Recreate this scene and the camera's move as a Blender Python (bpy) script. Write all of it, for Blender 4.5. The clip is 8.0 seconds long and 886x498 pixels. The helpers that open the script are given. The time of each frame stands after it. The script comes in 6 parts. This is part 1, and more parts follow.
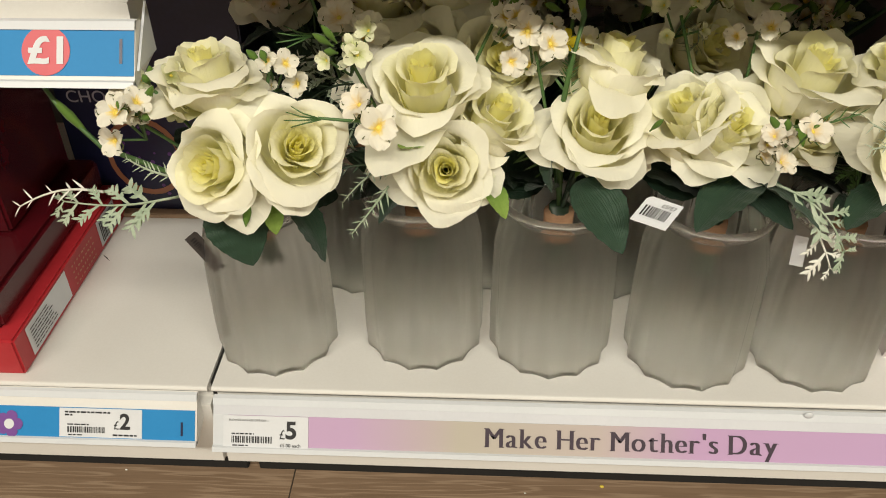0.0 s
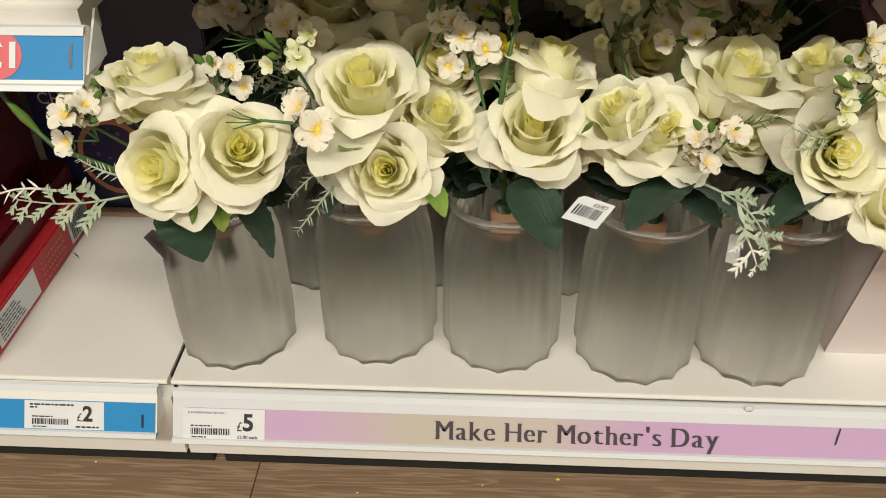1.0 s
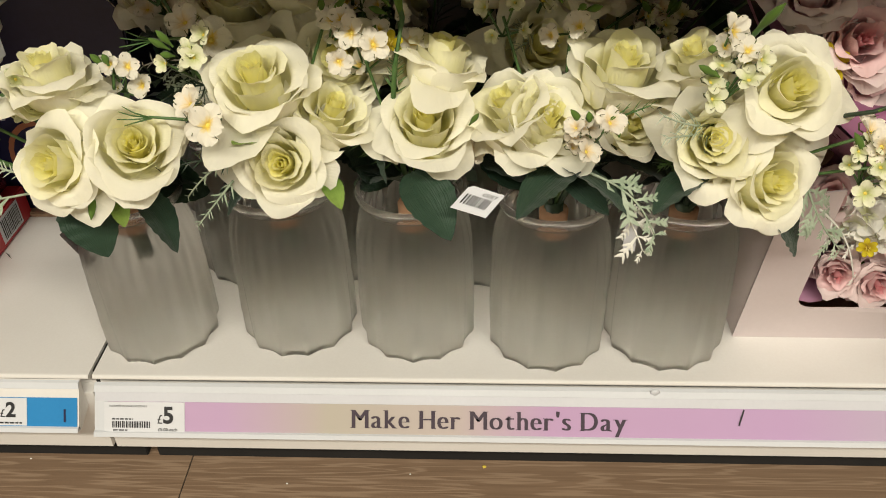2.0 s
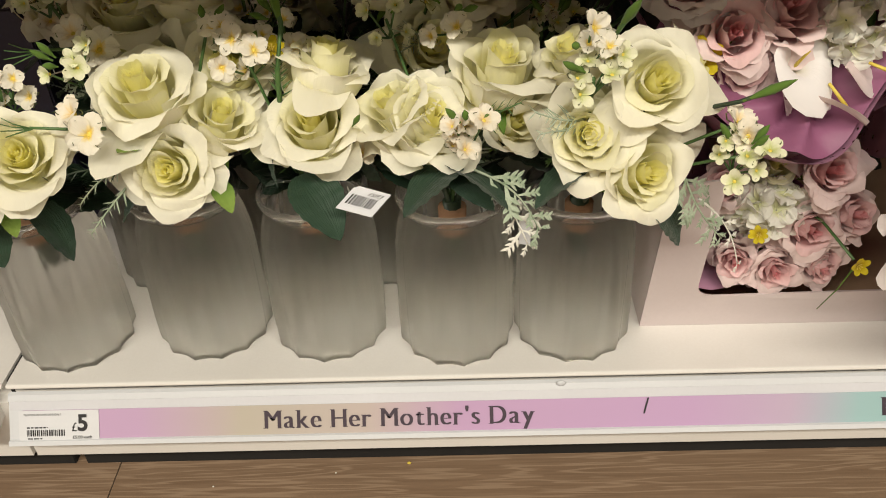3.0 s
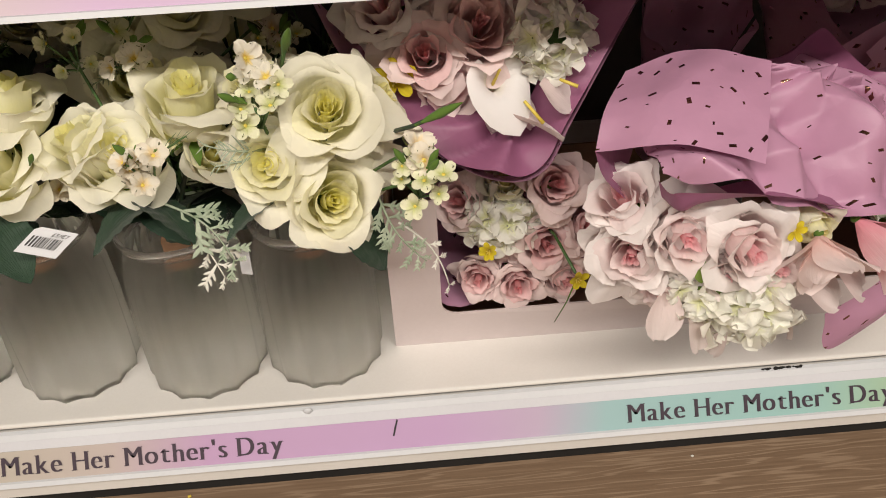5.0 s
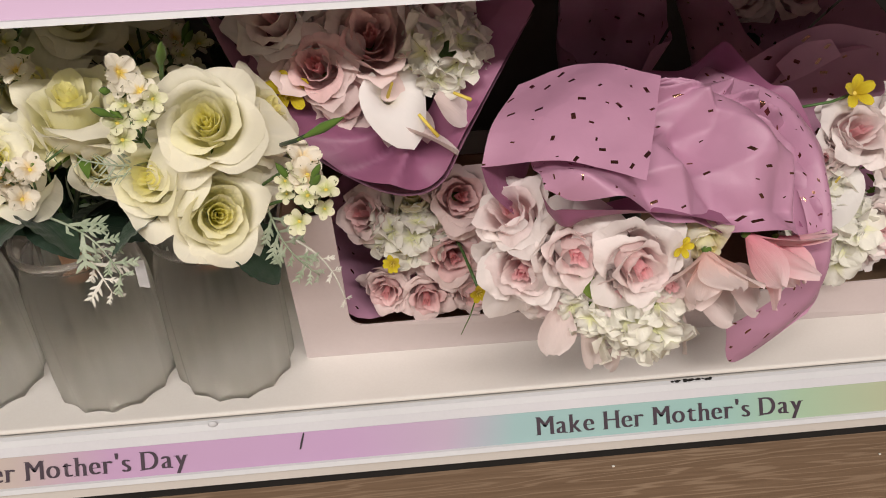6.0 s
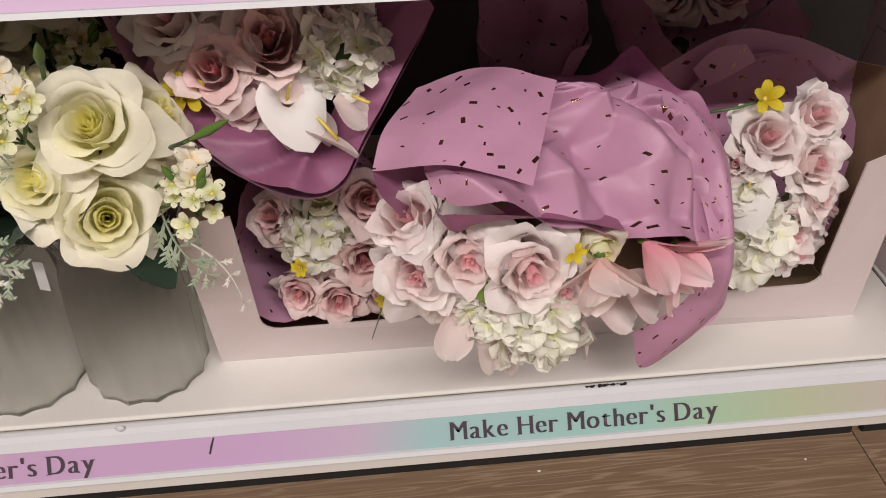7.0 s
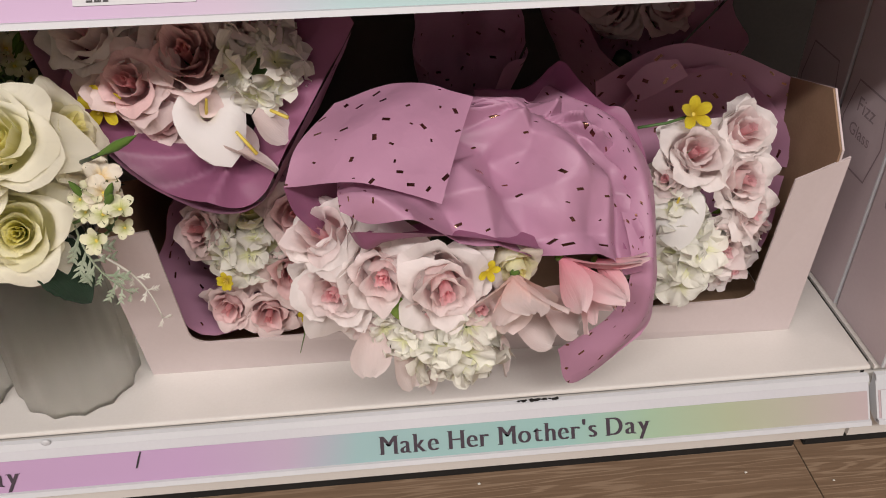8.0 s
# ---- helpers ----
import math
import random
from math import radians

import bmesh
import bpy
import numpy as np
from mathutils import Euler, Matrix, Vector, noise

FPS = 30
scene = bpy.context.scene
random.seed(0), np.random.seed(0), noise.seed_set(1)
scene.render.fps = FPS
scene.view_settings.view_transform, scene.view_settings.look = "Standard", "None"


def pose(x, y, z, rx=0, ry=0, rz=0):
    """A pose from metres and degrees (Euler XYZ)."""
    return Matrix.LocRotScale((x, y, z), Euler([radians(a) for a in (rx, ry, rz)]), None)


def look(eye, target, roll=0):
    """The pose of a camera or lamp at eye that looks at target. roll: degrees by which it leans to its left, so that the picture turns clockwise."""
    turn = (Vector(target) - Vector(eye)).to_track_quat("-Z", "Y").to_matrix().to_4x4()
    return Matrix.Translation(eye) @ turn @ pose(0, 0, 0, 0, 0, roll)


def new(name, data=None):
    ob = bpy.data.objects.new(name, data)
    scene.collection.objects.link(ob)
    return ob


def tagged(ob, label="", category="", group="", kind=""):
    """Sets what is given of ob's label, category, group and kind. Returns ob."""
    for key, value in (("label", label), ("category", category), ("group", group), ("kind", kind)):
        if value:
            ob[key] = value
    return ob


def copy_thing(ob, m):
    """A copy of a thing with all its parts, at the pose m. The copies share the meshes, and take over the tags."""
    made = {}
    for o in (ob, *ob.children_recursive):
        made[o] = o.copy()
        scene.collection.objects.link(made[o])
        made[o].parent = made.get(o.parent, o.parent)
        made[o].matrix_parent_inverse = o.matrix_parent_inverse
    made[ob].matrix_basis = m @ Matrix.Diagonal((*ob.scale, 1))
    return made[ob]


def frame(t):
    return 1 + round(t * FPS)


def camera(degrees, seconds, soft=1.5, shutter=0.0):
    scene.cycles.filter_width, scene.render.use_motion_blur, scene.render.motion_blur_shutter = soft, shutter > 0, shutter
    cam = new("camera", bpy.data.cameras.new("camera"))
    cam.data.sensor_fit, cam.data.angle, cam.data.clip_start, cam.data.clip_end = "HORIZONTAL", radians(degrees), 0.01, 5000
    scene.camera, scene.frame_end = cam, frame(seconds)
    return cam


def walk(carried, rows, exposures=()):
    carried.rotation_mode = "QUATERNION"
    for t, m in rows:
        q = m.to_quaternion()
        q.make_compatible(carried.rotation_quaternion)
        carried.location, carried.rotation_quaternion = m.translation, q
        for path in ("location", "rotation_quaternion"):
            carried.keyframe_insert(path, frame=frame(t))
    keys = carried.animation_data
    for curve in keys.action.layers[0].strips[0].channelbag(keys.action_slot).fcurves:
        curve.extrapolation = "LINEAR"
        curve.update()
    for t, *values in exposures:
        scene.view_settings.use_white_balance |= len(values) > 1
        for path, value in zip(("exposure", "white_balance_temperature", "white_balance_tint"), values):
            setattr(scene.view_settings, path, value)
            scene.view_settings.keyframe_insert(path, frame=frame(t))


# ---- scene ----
cam = camera(55.2, 8.0, 1.0)
PATH = [
    (0, (0.233, -0.491, 0.717), (0.137, 1.114, -0.472), -0.9),
    (0.5, (0.254, -0.503, 0.722), (0.149, 1.104, -0.464), -1.0),
    (1, (0.28, -0.508, 0.728), (0.175, 1.097, -0.46), -1.0),
    (2.5, (0.391, -0.53, 0.732), (0.321, 1.078, -0.455), -2.1),
    (3, (0.427, -0.532, 0.734), (0.373, 1.076, -0.453), -2.7),
    (3.5, (0.47, -0.529, 0.734), (0.449, 1.078, -0.456), -2.8),
    (4, (0.516, -0.524, 0.735), (0.534, 1.083, -0.455), -2.8),
    (4.5, (0.567, -0.52, 0.736), (0.621, 1.086, -0.456), -2.9),
    (6, (0.682, -0.511, 0.742), (0.796, 1.088, -0.453), -1.9),
    (6.5, (0.717, -0.512, 0.742), (0.843, 1.085, -0.455), -1.6),
    (7, (0.751, -0.511, 0.74), (0.889, 1.086, -0.456), -1.1),
    (7.5, (0.776, -0.51, 0.747), (0.923, 1.089, -0.445), -0.8),
    (8, (0.806, -0.508, 0.746), (0.964, 1.09, -0.446), -0.4),
]
walk(cam, [(t, look(eye, target, roll)) for t, eye, target, roll in PATH], [(0, 0.0, 6420, 4), (2.5, 0.0, 6480, 6), (3.5, -0.02, 6520, 8), (4.5, -0.05, 6420, 10), (6, -0.16, 6200, 14), (8, -0.26, 6100, 16)])

# ---- light and exposure ----
world = bpy.data.worlds.new("shop_interior")
world.use_nodes = True
world.node_tree.nodes["Background"].inputs[0].default_value = (1.0, 0.95, 0.88, 1)
world.node_tree.nodes["Background"].inputs[1].default_value = 0.015
scene.world = world


def ceiling_lamp(name, x, y, z, sx, sy, watts, colour):
    lamp = bpy.data.lights.new(name, "AREA")
    lamp.shape, lamp.size, lamp.size_y = "RECTANGLE", sx, sy
    lamp.energy, lamp.color = watts, colour
    ob = new(name, lamp)
    ob.location = (x, y, z)
    return tagged(ob, "long white fluorescent ceiling light over the aisle, out of view", "ceiling light", kind="structure")


WARM = (1.0, 0.902, 0.785)
ceiling_lamp("ceiling_light", 0.3, -2.35, 2.95, 5.0, 0.28, 240, WARM)
# second row, unseen, added as a weak fill from the front
ceiling_lamp("ceiling_light", 0.3, -4.5, 2.95, 5.0, 0.28, 15, WARM)


# ---- materials ----


def material(name):
    m = bpy.data.materials.new(name)
    m.use_nodes = True
    return m, m.node_tree.nodes, m.node_tree.links, m.node_tree.nodes["Principled BSDF"]


def surface(name, a, b, rough=0.5, scale=20.0, fine=300.0, bump=0.05, metal=0.0, sheen=0.0, stretch=(1, 1, 1), spot=None):
    """A plain surface whose colour wanders between a and b at two scales, with fine relief."""
    m, nodes, links, bsdf = material(name)
    tc = nodes.new("ShaderNodeTexCoord")
    mp = nodes.new("ShaderNodeMapping")
    mp.inputs["Scale"].default_value = stretch
    links.new(tc.outputs["Object"], mp.inputs[0])
    n1 = nodes.new("ShaderNodeTexNoise")
    n1.inputs["Scale"].default_value, n1.inputs["Detail"].default_value = scale, 5
    n2 = nodes.new("ShaderNodeTexNoise")
    n2.inputs["Scale"].default_value, n2.inputs["Detail"].default_value = fine, 3
    links.new(mp.outputs[0], n1.inputs[0]), links.new(mp.outputs[0], n2.inputs[0])
    add = nodes.new("ShaderNodeMath")
    add.operation = "MULTIPLY_ADD"
    add.inputs[1].default_value = 0.35
    links.new(n2.outputs[0], add.inputs[0]), links.new(n1.outputs[0], add.inputs[2])
    ramp = nodes.new("ShaderNodeMapRange")
    ramp.inputs[1].default_value, ramp.inputs[2].default_value = 0.45, 0.9
    links.new(add.outputs[0], ramp.inputs[0])
    mix = nodes.new("ShaderNodeMix")
    mix.data_type = "RGBA"
    mix.inputs[6].default_value, mix.inputs[7].default_value = (*a, 1), (*b, 1)
    links.new(ramp.outputs[0], mix.inputs[0])
    links.new(mix.outputs[2], bsdf.inputs["Base Color"])
    bsdf.inputs["Roughness"].default_value = rough
    bsdf.inputs["Metallic"].default_value = metal
    bsdf.inputs["Sheen Weight"].default_value = sheen
    bp = nodes.new("ShaderNodeBump")
    bp.inputs["Strength"].default_value, bp.inputs["Distance"].default_value = bump, 0.002
    links.new(add.outputs[0], bp.inputs["Height"]), links.new(bp.outputs[0], bsdf.inputs["Normal"])
    return m


def cloth(name, base, tip, through_light=0.35, rough=0.75, veins=0.3, low=0.15, high=0.75):
    """Thin dyed cloth: the dye runs from base to tip along each petal, light shines through in part."""
    m, nodes, links, bsdf = material(name)
    uv = nodes.new("ShaderNodeUVMap")
    sep = nodes.new("ShaderNodeSeparateXYZ")
    links.new(uv.outputs[0], sep.inputs[0])
    noise_ = nodes.new("ShaderNodeTexNoise")
    noise_.inputs["Scale"].default_value, noise_.inputs["Detail"].default_value = 5.0, 4
    links.new(uv.outputs[0], noise_.inputs[0])
    wob = nodes.new("ShaderNodeMath")
    wob.operation = "MULTIPLY_ADD"
    wob.inputs[1].default_value, wob.inputs[2].default_value = 0.35, -0.17
    links.new(noise_.outputs[0], wob.inputs[0])
    tot = nodes.new("ShaderNodeMath")
    links.new(sep.outputs[1], tot.inputs[0]), links.new(wob.outputs[0], tot.inputs[1])
    rng = nodes.new("ShaderNodeMapRange")
    rng.inputs[1].default_value, rng.inputs[2].default_value = low, high
    links.new(tot.outputs[0], rng.inputs[0])
    mix = nodes.new("ShaderNodeMix")
    mix.data_type = "RGBA"
    mix.inputs[6].default_value, mix.inputs[7].default_value = (*base, 1), (*tip, 1)
    links.new(rng.outputs[0], mix.inputs[0])
    info = nodes.new("ShaderNodeObjectInfo")
    hsv = nodes.new("ShaderNodeHueSaturation")
    val = nodes.new("ShaderNodeMapRange")
    val.inputs[3].default_value, val.inputs[4].default_value = 0.92, 1.05
    links.new(info.outputs["Random"], val.inputs[0]), links.new(val.outputs[0], hsv.inputs["Value"])
    links.new(mix.outputs[2], hsv.inputs["Color"])
    links.new(hsv.outputs[0], bsdf.inputs["Base Color"])
    bsdf.inputs["Roughness"].default_value = rough
    bsdf.inputs["Specular IOR Level"].default_value = 0.25
    bsdf.inputs["Sheen Weight"].default_value = 0.15
    mp = nodes.new("ShaderNodeMapping")
    mp.inputs["Scale"].default_value = (14, 1.5, 1)
    links.new(uv.outputs[0], mp.inputs[0])
    ribs = nodes.new("ShaderNodeTexNoise")
    ribs.inputs["Scale"].default_value, ribs.inputs["Detail"].default_value = 2.0, 4
    links.new(mp.outputs[0], ribs.inputs[0])
    bp = nodes.new("ShaderNodeBump")
    bp.inputs["Strength"].default_value, bp.inputs["Distance"].default_value = veins, 0.0015
    links.new(ribs.outputs[0], bp.inputs["Height"]), links.new(bp.outputs[0], bsdf.inputs["Normal"])
    tr = nodes.new("ShaderNodeBsdfTranslucent")
    links.new(hsv.outputs[0], tr.inputs[0]), links.new(bp.outputs[0], tr.inputs["Normal"])
    sh = nodes.new("ShaderNodeMixShader")
    sh.inputs[0].default_value = through_light
    links.new(bsdf.outputs[0], sh.inputs[1]), links.new(tr.outputs[0], sh.inputs[2])
    links.new(sh.outputs[0], nodes["Material Output"].inputs[0])
    return m


def foil_paper(name, colour, size=50.0, share=0.72, rough=0.46):
    """Satin wrapping paper with scattered foil confetti, laid out along the sheet's own metres."""
    m, nodes, links, bsdf = material(name)
    uv = nodes.new("ShaderNodeUVMap")
    sc = nodes.new("ShaderNodeVectorMath")
    sc.operation = "SCALE"
    sc.inputs[3].default_value = size
    links.new(uv.outputs[0], sc.inputs[0])
    vor = nodes.new("ShaderNodeTexVoronoi")
    vor.voronoi_dimensions = "2D"
    vor.inputs["Scale"].default_value = 1.0
    links.new(sc.outputs[0], vor.inputs["Vector"])
    sub = nodes.new("ShaderNodeVectorMath")
    sub.operation = "SUBTRACT"
    links.new(sc.outputs[0], sub.inputs[0]), links.new(vor.outputs["Position"], sub.inputs[1])
    col = nodes.new("ShaderNodeSeparateColor")
    links.new(vor.outputs["Color"], col.inputs[0])
    ang = nodes.new("ShaderNodeMath")
    ang.operation = "MULTIPLY"
    ang.inputs[1].default_value = 6.28
    links.new(col.outputs[0], ang.inputs[0])
    rot = nodes.new("ShaderNodeVectorRotate")
    rot.rotation_type = "Z_AXIS"
    links.new(sub.outputs[0], rot.inputs["Vector"]), links.new(ang.outputs[0], rot.inputs["Angle"])
    sep = nodes.new("ShaderNodeSeparateXYZ")
    links.new(rot.outputs[0], sep.inputs[0])
    masks = []
    for axis, half in ((0, 0.125), (1, 0.062)):
        ab = nodes.new("ShaderNodeMath")
        ab.operation = "ABSOLUTE"
        links.new(sep.outputs[axis], ab.inputs[0])
        grow = nodes.new("ShaderNodeMapRange")
        grow.inputs[3].default_value, grow.inputs[4].default_value = half * 0.4, half * 1.3
        links.new(col.outputs[2], grow.inputs[0])
        lt = nodes.new("ShaderNodeMath")
        lt.operation = "LESS_THAN"
        links.new(ab.outputs[0], lt.inputs[0]), links.new(grow.outputs[0], lt.inputs[1])
        masks.append(lt)
    some = nodes.new("ShaderNodeMath")
    some.operation = "LESS_THAN"
    some.inputs[1].default_value = share
    links.new(col.outputs[1], some.inputs[0])
    m1 = nodes.new("ShaderNodeMath")
    m1.operation = "MULTIPLY"
    links.new(masks[0].outputs[0], m1.inputs[0]), links.new(masks[1].outputs[0], m1.inputs[1])
    m2 = nodes.new("ShaderNodeMath")
    m2.operation = "MULTIPLY"
    links.new(m1.outputs[0], m2.inputs[0]), links.new(some.outputs[0], m2.inputs[1])
    tc = nodes.new("ShaderNodeTexCoord")
    ns = nodes.new("ShaderNodeTexNoise")
    ns.inputs["Scale"].default_value, ns.inputs["Detail"].default_value = 30.0, 5
    links.new(tc.outputs["Object"], ns.inputs[0])
    tint = nodes.new("ShaderNodeMix")
    tint.data_type = "RGBA"
    tint.inputs[6].default_value = (*[c * 0.9 for c in colour], 1)
    tint.inputs[7].default_value = (*[min(1, c * 1.1) for c in colour], 1)
    links.new(ns.outputs[0], tint.inputs[0])
    mix = nodes.new("ShaderNodeMix")
    mix.data_type = "RGBA"
    mix.inputs[7].default_value = (0.34, 0.18, 0.12, 1)
    links.new(m2.outputs[0], mix.inputs[0]), links.new(tint.outputs[2], mix.inputs[6])
    links.new(mix.outputs[2], bsdf.inputs["Base Color"]), links.new(m2.outputs[0], bsdf.inputs["Metallic"])
    rr = nodes.new("ShaderNodeMapRange")
    rr.inputs[3].default_value, rr.inputs[4].default_value = rough, 0.16
    links.new(m2.outputs[0], rr.inputs[0]), links.new(rr.outputs[0], bsdf.inputs["Roughness"])
    warp = nodes.new("ShaderNodeVectorMath")
    warp.operation = "MULTIPLY_ADD"
    warp.inputs[1].default_value = (0.02, 0.02, 0.02)
    links.new(ns.outputs["Color"], warp.inputs[0]), links.new(tc.outputs["Object"], warp.inputs[2])
    folds = []
    for per_metre in (17.0, 34.0):
        fold = nodes.new("ShaderNodeTexVoronoi")
        fold.inputs["Scale"].default_value = per_metre
        links.new(warp.outputs[0], fold.inputs["Vector"])
        folds.append(fold)
    both = nodes.new("ShaderNodeMath")
    both.operation = "MULTIPLY_ADD"
    both.inputs[1].default_value = 0.45
    links.new(folds[1].outputs["Distance"], both.inputs[0]), links.new(folds[0].outputs["Distance"], both.inputs[2])
    bp = nodes.new("ShaderNodeBump")
    bp.inputs["Strength"].default_value, bp.inputs["Distance"].default_value = 0.22, 0.012
    links.new(both.outputs[0], bp.inputs["Height"]), links.new(bp.outputs[0], bsdf.inputs["Normal"])
    tr = nodes.new("ShaderNodeBsdfTranslucent")
    links.new(tint.outputs[2], tr.inputs[0])
    sh = nodes.new("ShaderNodeMixShader")
    sh.inputs[0].default_value = 0.12
    links.new(bsdf.outputs[0], sh.inputs[1]), links.new(tr.outputs[0], sh.inputs[2])
    links.new(sh.outputs[0], nodes["Material Output"].inputs[0])
    return m


def frosted(name, tint, rough, haze, bend=1.10, straight=0.0):
    """Smoky glass; haze is how much its frosted skin scatters light, straight how much passes unbent."""
    m, nodes, links, bsdf = material(name)
    tc = nodes.new("ShaderNodeTexCoord")
    ns = nodes.new("ShaderNodeTexNoise")
    ns.inputs["Scale"].default_value, ns.inputs["Detail"].default_value = 90.0, 4
    links.new(tc.outputs["Object"], ns.inputs[0])
    rr = nodes.new("ShaderNodeMapRange")
    rr.inputs[3].default_value, rr.inputs[4].default_value = rough * 0.97, rough * 1.05
    links.new(ns.outputs[0], rr.inputs[0]), links.new(rr.outputs[0], bsdf.inputs["Roughness"])
    bsdf.inputs["Base Color"].default_value = (*tint, 1)
    bsdf.inputs["Transmission Weight"].default_value = 1.0
    bsdf.inputs["IOR"].default_value = bend
    skin = nodes.new("ShaderNodeBsdfTranslucent")
    skin.inputs[0].default_value = (*tint, 1)
    face = nodes.new("ShaderNodeBsdfDiffuse")
    face.inputs[0].default_value = (*[c * 0.75 for c in tint], 1)
    both = nodes.new("ShaderNodeMixShader")
    both.inputs[0].default_value = 0.25
    links.new(skin.outputs[0], both.inputs[1]), links.new(face.outputs[0], both.inputs[2])
    sh = nodes.new("ShaderNodeMixShader")
    sh.inputs[0].default_value = haze
    links.new(bsdf.outputs[0], sh.inputs[1]), links.new(both.outputs[0], sh.inputs[2])
    clear = nodes.new("ShaderNodeBsdfTransparent")
    clear.inputs[0].default_value = (*tint, 1)
    some = nodes.new("ShaderNodeMixShader")
    some.inputs[0].default_value = straight
    links.new(sh.outputs[0], some.inputs[1]), links.new(clear.outputs[0], some.inputs[2])
    links.new(some.outputs[0], nodes["Material Output"].inputs[0])
    return m


def strip_print(name, stops):
    """Pastel print that changes colour along the strip."""
    m, nodes, links, bsdf = material(name)
    tc = nodes.new("ShaderNodeTexCoord")
    sep = nodes.new("ShaderNodeSeparateXYZ")
    links.new(tc.outputs["Object"], sep.inputs[0])
    ns = nodes.new("ShaderNodeTexNoise")
    ns.inputs["Scale"].default_value, ns.inputs["Detail"].default_value = 4.0, 3
    links.new(tc.outputs["Object"], ns.inputs[0])
    pos = nodes.new("ShaderNodeMath")
    pos.operation = "MULTIPLY_ADD"
    pos.inputs[1].default_value = 0.08
    links.new(ns.outputs[0], pos.inputs[0]), links.new(sep.outputs[0], pos.inputs[2])
    rng = nodes.new("ShaderNodeMapRange")
    rng.inputs[1].default_value, rng.inputs[2].default_value = 0.04, 1.30
    links.new(pos.outputs[0], rng.inputs[0])
    ramp = nodes.new("ShaderNodeValToRGB")
    els = ramp.color_ramp.elements
    while len(els) < len(stops):
        els.new(0.5)
    for e, (p, c) in zip(els, stops):
        e.position, e.color = p, (*c, 1)
    links.new(rng.outputs[0], ramp.inputs[0]), links.new(ramp.outputs[0], bsdf.inputs["Base Color"])
    bsdf.inputs["Roughness"].default_value = 0.35
    return m


def wood_floor(name):
    m, nodes, links, bsdf = material(name)
    tc = nodes.new("ShaderNodeTexCoord")
    info = nodes.new("ShaderNodeObjectInfo")
    shift = nodes.new("ShaderNodeVectorMath")
    shift.operation = "MULTIPLY_ADD"
    shift.inputs[1].default_value = (7, 5, 3)
    links.new(info.outputs["Random"], shift.inputs[0]), links.new(tc.outputs["Object"], shift.inputs[2])
    warp = nodes.new("ShaderNodeTexNoise")
    warp.inputs["Scale"].default_value, warp.inputs["Detail"].default_value = 3.2, 3
    mpw = nodes.new("ShaderNodeMapping")
    mpw.inputs["Scale"].default_value = (0.9, 17.0, 1)
    links.new(shift.outputs[0], mpw.inputs[0]), links.new(mpw.outputs[0], warp.inputs[0])
    rings = nodes.new("ShaderNodeMath")
    rings.operation = "MULTIPLY"
    rings.inputs[1].default_value = 52.0
    links.new(warp.outputs[0], rings.inputs[0])
    sn = nodes.new("ShaderNodeMath")
    sn.operation = "SINE"
    links.new(rings.outputs[0], sn.inputs[0])
    r1 = nodes.new("ShaderNodeMapRange")
    r1.inputs[1].default_value, r1.inputs[2].default_value = 0.35, 1.0
    links.new(sn.outputs[0], r1.inputs[0])
    mp = nodes.new("ShaderNodeMapping")
    mp.inputs["Scale"].default_value = (6, 160, 1)
    links.new(shift.outputs[0], mp.inputs[0])
    fib = nodes.new("ShaderNodeTexNoise")
    fib.inputs["Scale"].default_value, fib.inputs["Detail"].default_value = 2.0, 6
    links.new(mp.outputs[0], fib.inputs[0])
    big = nodes.new("ShaderNodeTexNoise")
    big.inputs["Scale"].default_value = 2.5
    links.new(shift.outputs[0], big.inputs[0])
    c1 = nodes.new("ShaderNodeMix")
    c1.data_type = "RGBA"
    c1.inputs[6].default_value, c1.inputs[7].default_value = (0.15, 0.094, 0.056, 1), (0.30, 0.205, 0.132, 1)
    links.new(fib.outputs[0], c1.inputs[0])
    c2 = nodes.new("ShaderNodeMix")
    c2.data_type = "RGBA"
    c2.inputs[7].default_value = (0.40, 0.29, 0.195, 1)
    fac = nodes.new("ShaderNodeMath")
    fac.operation = "MULTIPLY"
    links.new(r1.outputs[0], fac.inputs[0]), links.new(big.outputs[0], fac.inputs[1])
    links.new(fac.outputs[0], c2.inputs[0]), links.new(c1.outputs[2], c2.inputs[6])
    links.new(c2.outputs[2], bsdf.inputs["Base Color"])
    bsdf.inputs["Roughness"].default_value = 0.45
    bp = nodes.new("ShaderNodeBump")
    bp.inputs["Strength"].default_value, bp.inputs["Distance"].default_value = 0.15, 0.001
    links.new(fib.outputs[0], bp.inputs["Height"]), links.new(bp.outputs[0], bsdf.inputs["Normal"])
    return m


STEEL = surface("cream_powder_coat", (0.70, 0.68, 0.64), (0.76, 0.745, 0.71), 0.36, 6, 400, 0.03)
PLASTIC_WHITE = surface("white_plastic", (0.60, 0.62, 0.645), (0.65, 0.67, 0.695), 0.3, 10, 300, 0.02)
PLASTIC_GREY = surface("grey_clear_plastic", (0.60, 0.61, 0.645), (0.65, 0.66, 0.695), 0.25, 10, 300, 0.02)
KICK = surface("black_kick_panel", (0.008, 0.0075, 0.007), (0.014, 0.013, 0.012), 0.85, 15, 200, 0.1)
# near-black grey: the shade deep in the shelf is put into the colour
PAINTED_SHADE = surface("painted_shade_grey", (0.055, 0.048, 0.046), (0.08, 0.07, 0.066), 0.55, 5, 200, 0.03)
PAINT = surface("shop_paint", (0.33, 0.315, 0.29), (0.38, 0.365, 0.34), 0.7, 2, 100, 0.05)
FLOOR = wood_floor("wood_print_vinyl")
